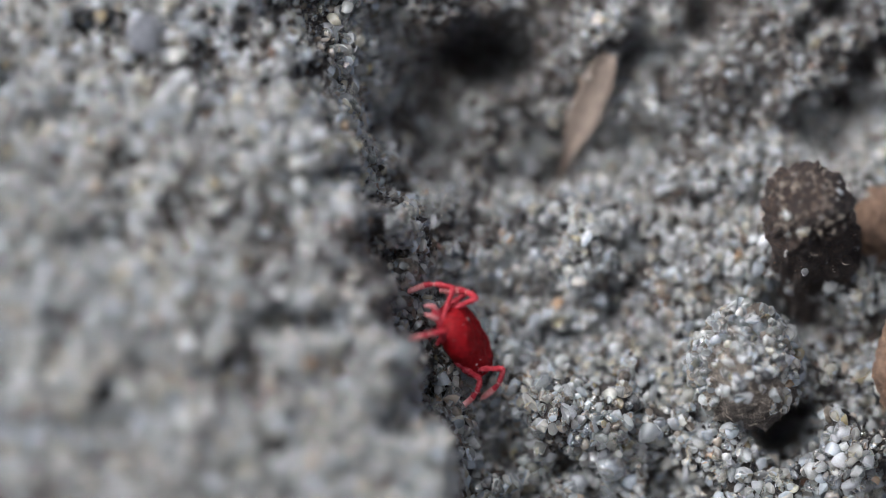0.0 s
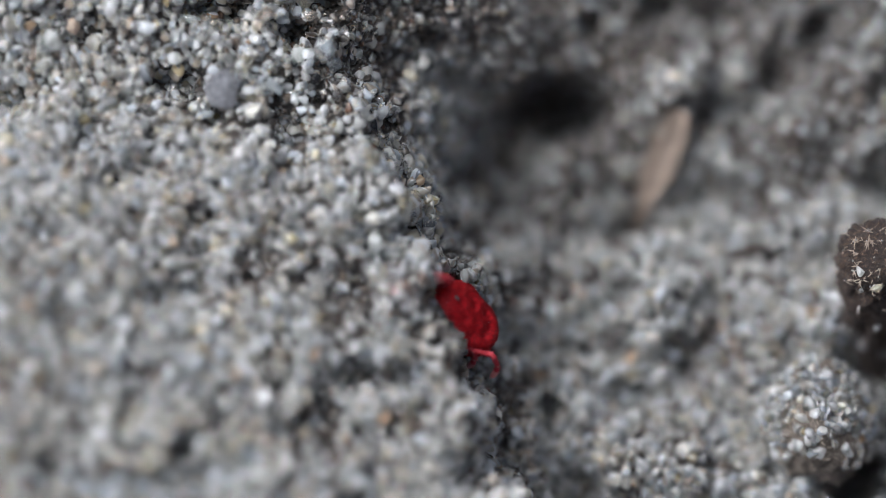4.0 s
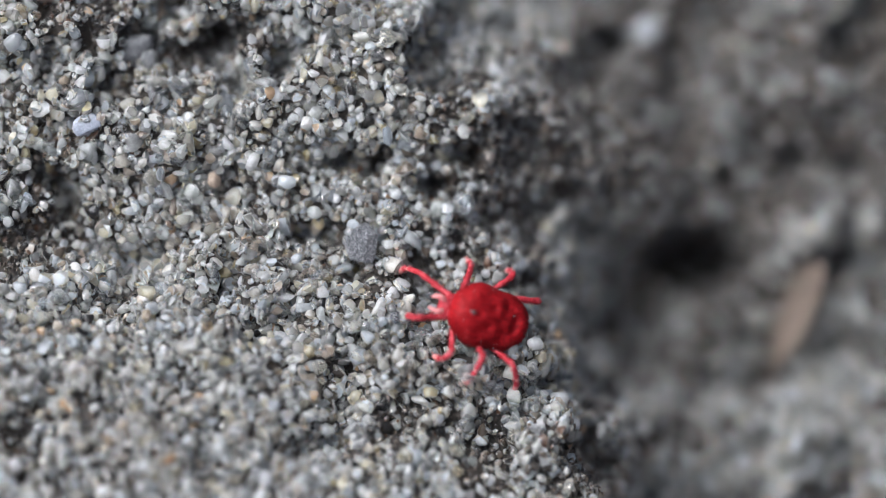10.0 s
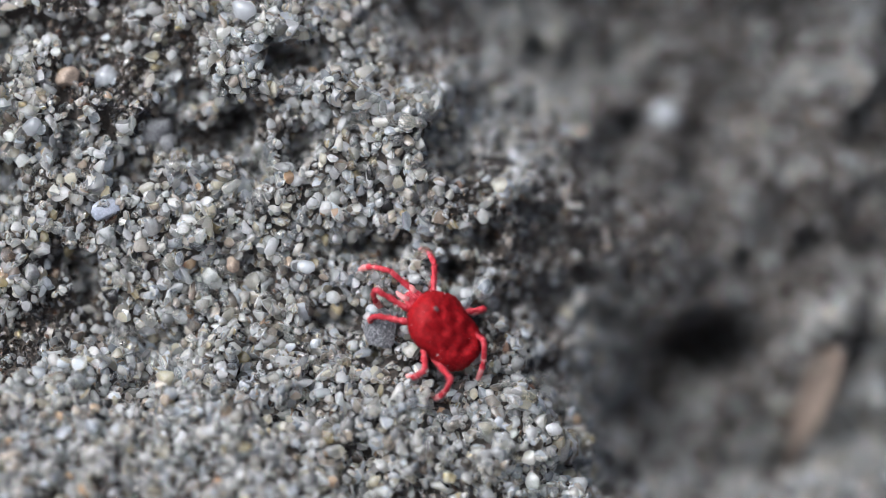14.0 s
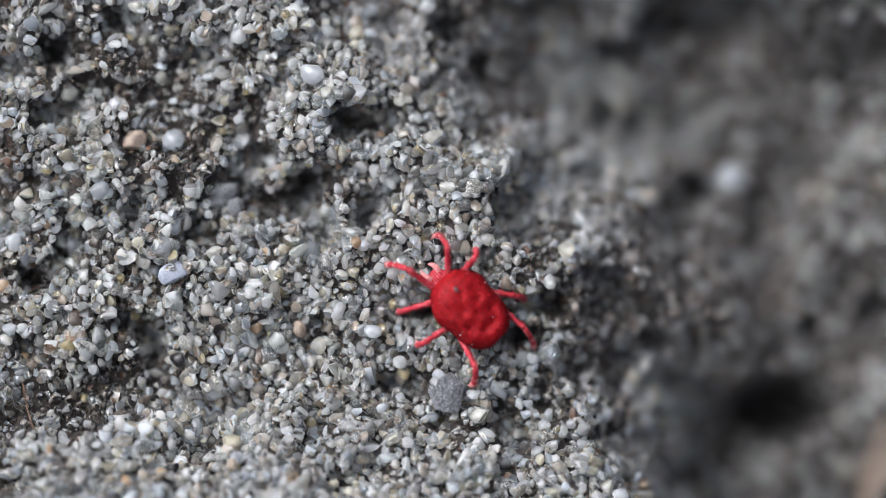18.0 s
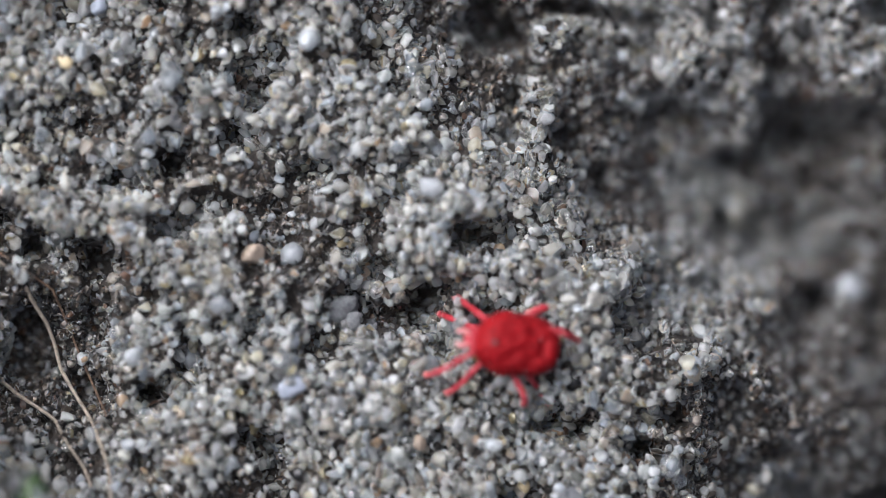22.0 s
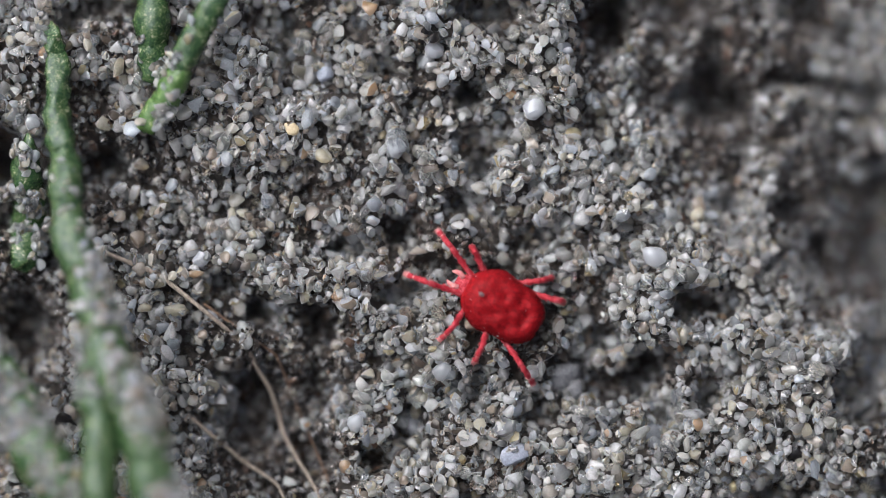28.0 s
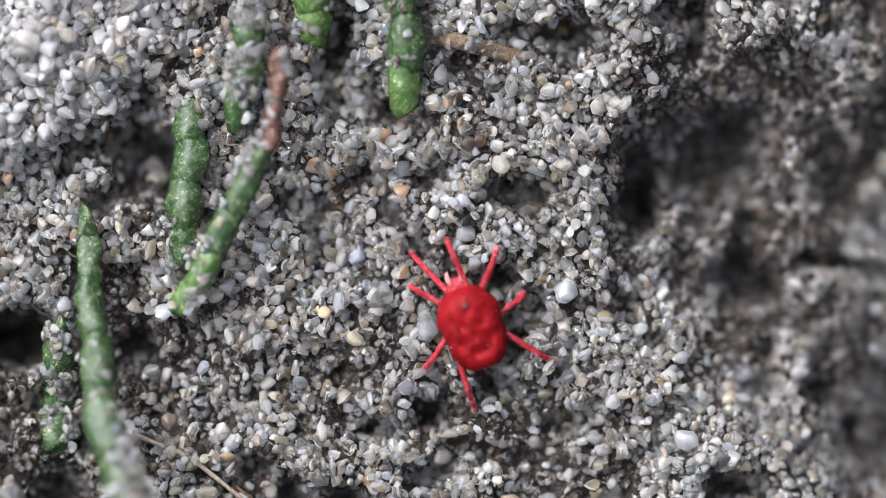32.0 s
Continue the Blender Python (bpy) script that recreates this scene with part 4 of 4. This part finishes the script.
shoot("bright green rounded shoot tip above sand", [(-196, -880, 5, 30), (-199, -800, 6, 33), (-199, -722, 3, 26)], 14, 13, [M_BRIGHT])
shoot("bright green jointed shoot tip edged with sand", [(-46, -900, 6, 29), (-42, -800, 6, 31), (-36, -700, 5, 32), (-32, -604, 3, 26)], 70, 15, [M_SHOOT, M_SHOOT, M_BRIGHT])
shoot("stubby green shoot speckled with sand", [over(-640, -240, 4, 22), over(-642, -150, 5, 27), over(-646, -70, 5, 29), over(-645, 0, 4, 26)], 160, 17, [M_SHOOT])

# ---- single grains on the mite's way ----
def single_grains():
    shapes = []
    for k, (v, f) in enumerate(FINE):
        shapes.append(mesh_of("sand_grain", v, f, M_ONE, "chipped"))
    r = random.Random(12)
    for c, rad in zip(*loose):
        ob = new("sand_grain", r.choice(shapes))
        ob.parent = ground
        ob.location = c
        ob.rotation_euler = (FRAME @ Euler((r.gauss(0, 0.5), r.gauss(0, 0.5), r.uniform(0, 6.28))).to_matrix()).to_euler()
        ob.scale = [rad * UNIT] * 3


single_grains()


# ---- what moves ----
WAY = [  # seconds, place on the chart, heading, rearing, roll
    (0, 1264, 1076, 128, 42, 64), (0.5, 1257, 1051, 143, 46, 42), (1, 1249, 1022, 157, 48, 30), (1.5, 1227, 1009, 163, 45, 20), (2, 1213, 996, 166, 40, 16),
    (2.5, 1191, 988, 155, 28, 20), (3, 1160, 970, 143, 14, 18), (3.5, 1145, 957, 138, 20, 28), (5.5, 1088, 880, 126, 30, 50), (6, 1072, 861, 118, 32, 36),
    (6.5, 1064, 821, 127, 37, 56), (7, 1050, 792, 133, 38, 54), (7.5, 1041, 775, 133, 40, 58), (8, 1030, 756, 132, 40, 58), (8.5, 1024, 724, 150, 42, 28),
    (9, 1006, 702, 168, 43, 10), (9.5, 969, 681, 167, 33, 6), (10, 932, 665, 163, 25, 5), (10.5, 917, 658, 156, 19, 6), (11, 903, 654, 156, 14, 6),
    (11.5, 896, 648, 150, 13, 10), (12, 884, 635, 145, 14, 18), (12.5, 873, 615, 136, 14, 22), (13, 864, 590, 130, 14, 30), (13.5, 847, 567, 132, 13, 28),
    (14, 822, 537, 131, 12, 26), (14.5, 790, 500, 130, 10, 16), (15, 768, 472, 138, 8, 10), (15.5, 760, 464, 130, 8, 10), (17.5, 750, 418, 130, 6, 10),
    (18, 749, 384, 135, 6, 12), (18.5, 729, 341, 141, 6, 12), (19, 725, 314, 138, 6, 14), (19.5, 699, 285, 139, 6, 8), (20, 674, 262, 150, 6, 0),
    (20.5, 659, 246, 152, 6, 0), (21, 650, 247, 154, 6, 0), (21.5, 636, 244, 166, 7, 0), (22, 620, 247, 173, 8, 0), (22.5, 614, 241, 174, 7, 0),
    (23, 591, 227, 174, 6, 0), (23.5, 529, 217, 160, 5, 0), (24, 472, 209, 158, 4, 0), (24.5, 446, 194, 155, 4, 0), (25, 407, 177, 156, 4, 0),
    (25.5, 366, 152, 160, 4, 0), (27.5, 246, 80, 152, 4, 0), (28, 200, 61, 150, 4, 0), (28.5, 169, 44, 128, 4, 0), (29, 164, 13, 114, 4, 0),
    (29.5, 176, -13, 106, 4, 0), (30, 166, -48, 112, 4, 0), (30.5, 153, -91, 116, 4, 0), (31, 124, -144, 128, 4, 0), (31.5, 96, -196, 120, 4, 0),
    (32, 89, -225, 111, 4, 0)]
LIFT = [(0, -23), (1, -22), (2, -19), (3, -10), (5.5, -5), (6, -1.5), (7, -2), (8, 2.5), (9, 6), (10, 6.5)]


def clearance(x, y):
    """The height at which the body clears the grains below it."""
    gx, gy = np.meshgrid(np.linspace(-62, 62, 13), np.linspace(-62, 62, 13))
    inside = np.hypot(gx, gy) < 64
    return float(np.percentile(relief(x + gx[inside], y + gy[inside]), 93)) + 6.4


def stand(t):
    """The mite's pose at t seconds: place on the chart, heading, how far it rears and how far it leans over."""
    ts = [w[0] for w in WAY]
    x, y, turn, rear, lean = (float(np.interp(t, ts, [w[k] for w in WAY])) for k in (1, 2, 3, 4, 5))
    lift = float(np.interp(t, [a for a, _ in LIFT], [b for _, b in LIFT]))
    k = float(sm(9.0, 11.0, np.array(t)))
    h = lift * (1 - k) + k * clearance(x, y)
    m = FRAME.to_4x4() @ Matrix.Rotation(radians(turn), 4, "Z") @ Matrix.Rotation(radians(-rear), 4, "Y") @ Matrix.Rotation(radians(lean), 4, "X")
    m.translation = spot(x, y, h)
    return m


def beats(steps):
    """Whole-second stances, with the gaps between them filled in step."""
    out = [steps[0]]
    for a, b in zip(steps, steps[1:]):
        n = round(b[0] - a[0])
        for k in range(1, n + 1):
            out.append((a[0] + k, a[1] + (b[1] - a[1]) * k / n, a[2] + (b[2] - a[2]) * k / n))
    return out


def paced(steps, first):
    """Feet stand still for half a second and step in the other half; the two sets of feet take turns."""
    full = beats(steps)
    out = []
    for a, b in zip(full, full[1:]):
        out.append(a)
        planted = a if first else b
        out.append((a[0] + 0.5, *planted[1:]))
    return out + [full[-1]]


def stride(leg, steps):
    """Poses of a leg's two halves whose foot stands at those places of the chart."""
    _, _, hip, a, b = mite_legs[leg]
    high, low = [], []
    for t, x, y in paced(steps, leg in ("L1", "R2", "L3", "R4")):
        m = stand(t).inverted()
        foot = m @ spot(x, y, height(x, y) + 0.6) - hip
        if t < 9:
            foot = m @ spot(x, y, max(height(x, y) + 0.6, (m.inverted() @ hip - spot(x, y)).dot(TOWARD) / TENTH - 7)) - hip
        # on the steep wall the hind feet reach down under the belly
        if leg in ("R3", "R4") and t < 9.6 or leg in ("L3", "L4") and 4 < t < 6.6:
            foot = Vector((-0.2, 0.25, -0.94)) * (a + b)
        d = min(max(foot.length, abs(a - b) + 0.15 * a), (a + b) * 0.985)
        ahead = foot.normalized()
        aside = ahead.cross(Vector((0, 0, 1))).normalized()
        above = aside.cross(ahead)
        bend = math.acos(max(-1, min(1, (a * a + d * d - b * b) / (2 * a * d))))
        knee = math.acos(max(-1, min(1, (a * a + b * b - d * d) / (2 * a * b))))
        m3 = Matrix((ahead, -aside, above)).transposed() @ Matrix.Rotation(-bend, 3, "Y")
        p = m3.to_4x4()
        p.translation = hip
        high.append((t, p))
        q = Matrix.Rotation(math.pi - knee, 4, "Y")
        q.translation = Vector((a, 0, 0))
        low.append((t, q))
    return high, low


def motions():
    walk(mite, [(k * 0.5, stand(k * 0.5)) for k in range(65)])
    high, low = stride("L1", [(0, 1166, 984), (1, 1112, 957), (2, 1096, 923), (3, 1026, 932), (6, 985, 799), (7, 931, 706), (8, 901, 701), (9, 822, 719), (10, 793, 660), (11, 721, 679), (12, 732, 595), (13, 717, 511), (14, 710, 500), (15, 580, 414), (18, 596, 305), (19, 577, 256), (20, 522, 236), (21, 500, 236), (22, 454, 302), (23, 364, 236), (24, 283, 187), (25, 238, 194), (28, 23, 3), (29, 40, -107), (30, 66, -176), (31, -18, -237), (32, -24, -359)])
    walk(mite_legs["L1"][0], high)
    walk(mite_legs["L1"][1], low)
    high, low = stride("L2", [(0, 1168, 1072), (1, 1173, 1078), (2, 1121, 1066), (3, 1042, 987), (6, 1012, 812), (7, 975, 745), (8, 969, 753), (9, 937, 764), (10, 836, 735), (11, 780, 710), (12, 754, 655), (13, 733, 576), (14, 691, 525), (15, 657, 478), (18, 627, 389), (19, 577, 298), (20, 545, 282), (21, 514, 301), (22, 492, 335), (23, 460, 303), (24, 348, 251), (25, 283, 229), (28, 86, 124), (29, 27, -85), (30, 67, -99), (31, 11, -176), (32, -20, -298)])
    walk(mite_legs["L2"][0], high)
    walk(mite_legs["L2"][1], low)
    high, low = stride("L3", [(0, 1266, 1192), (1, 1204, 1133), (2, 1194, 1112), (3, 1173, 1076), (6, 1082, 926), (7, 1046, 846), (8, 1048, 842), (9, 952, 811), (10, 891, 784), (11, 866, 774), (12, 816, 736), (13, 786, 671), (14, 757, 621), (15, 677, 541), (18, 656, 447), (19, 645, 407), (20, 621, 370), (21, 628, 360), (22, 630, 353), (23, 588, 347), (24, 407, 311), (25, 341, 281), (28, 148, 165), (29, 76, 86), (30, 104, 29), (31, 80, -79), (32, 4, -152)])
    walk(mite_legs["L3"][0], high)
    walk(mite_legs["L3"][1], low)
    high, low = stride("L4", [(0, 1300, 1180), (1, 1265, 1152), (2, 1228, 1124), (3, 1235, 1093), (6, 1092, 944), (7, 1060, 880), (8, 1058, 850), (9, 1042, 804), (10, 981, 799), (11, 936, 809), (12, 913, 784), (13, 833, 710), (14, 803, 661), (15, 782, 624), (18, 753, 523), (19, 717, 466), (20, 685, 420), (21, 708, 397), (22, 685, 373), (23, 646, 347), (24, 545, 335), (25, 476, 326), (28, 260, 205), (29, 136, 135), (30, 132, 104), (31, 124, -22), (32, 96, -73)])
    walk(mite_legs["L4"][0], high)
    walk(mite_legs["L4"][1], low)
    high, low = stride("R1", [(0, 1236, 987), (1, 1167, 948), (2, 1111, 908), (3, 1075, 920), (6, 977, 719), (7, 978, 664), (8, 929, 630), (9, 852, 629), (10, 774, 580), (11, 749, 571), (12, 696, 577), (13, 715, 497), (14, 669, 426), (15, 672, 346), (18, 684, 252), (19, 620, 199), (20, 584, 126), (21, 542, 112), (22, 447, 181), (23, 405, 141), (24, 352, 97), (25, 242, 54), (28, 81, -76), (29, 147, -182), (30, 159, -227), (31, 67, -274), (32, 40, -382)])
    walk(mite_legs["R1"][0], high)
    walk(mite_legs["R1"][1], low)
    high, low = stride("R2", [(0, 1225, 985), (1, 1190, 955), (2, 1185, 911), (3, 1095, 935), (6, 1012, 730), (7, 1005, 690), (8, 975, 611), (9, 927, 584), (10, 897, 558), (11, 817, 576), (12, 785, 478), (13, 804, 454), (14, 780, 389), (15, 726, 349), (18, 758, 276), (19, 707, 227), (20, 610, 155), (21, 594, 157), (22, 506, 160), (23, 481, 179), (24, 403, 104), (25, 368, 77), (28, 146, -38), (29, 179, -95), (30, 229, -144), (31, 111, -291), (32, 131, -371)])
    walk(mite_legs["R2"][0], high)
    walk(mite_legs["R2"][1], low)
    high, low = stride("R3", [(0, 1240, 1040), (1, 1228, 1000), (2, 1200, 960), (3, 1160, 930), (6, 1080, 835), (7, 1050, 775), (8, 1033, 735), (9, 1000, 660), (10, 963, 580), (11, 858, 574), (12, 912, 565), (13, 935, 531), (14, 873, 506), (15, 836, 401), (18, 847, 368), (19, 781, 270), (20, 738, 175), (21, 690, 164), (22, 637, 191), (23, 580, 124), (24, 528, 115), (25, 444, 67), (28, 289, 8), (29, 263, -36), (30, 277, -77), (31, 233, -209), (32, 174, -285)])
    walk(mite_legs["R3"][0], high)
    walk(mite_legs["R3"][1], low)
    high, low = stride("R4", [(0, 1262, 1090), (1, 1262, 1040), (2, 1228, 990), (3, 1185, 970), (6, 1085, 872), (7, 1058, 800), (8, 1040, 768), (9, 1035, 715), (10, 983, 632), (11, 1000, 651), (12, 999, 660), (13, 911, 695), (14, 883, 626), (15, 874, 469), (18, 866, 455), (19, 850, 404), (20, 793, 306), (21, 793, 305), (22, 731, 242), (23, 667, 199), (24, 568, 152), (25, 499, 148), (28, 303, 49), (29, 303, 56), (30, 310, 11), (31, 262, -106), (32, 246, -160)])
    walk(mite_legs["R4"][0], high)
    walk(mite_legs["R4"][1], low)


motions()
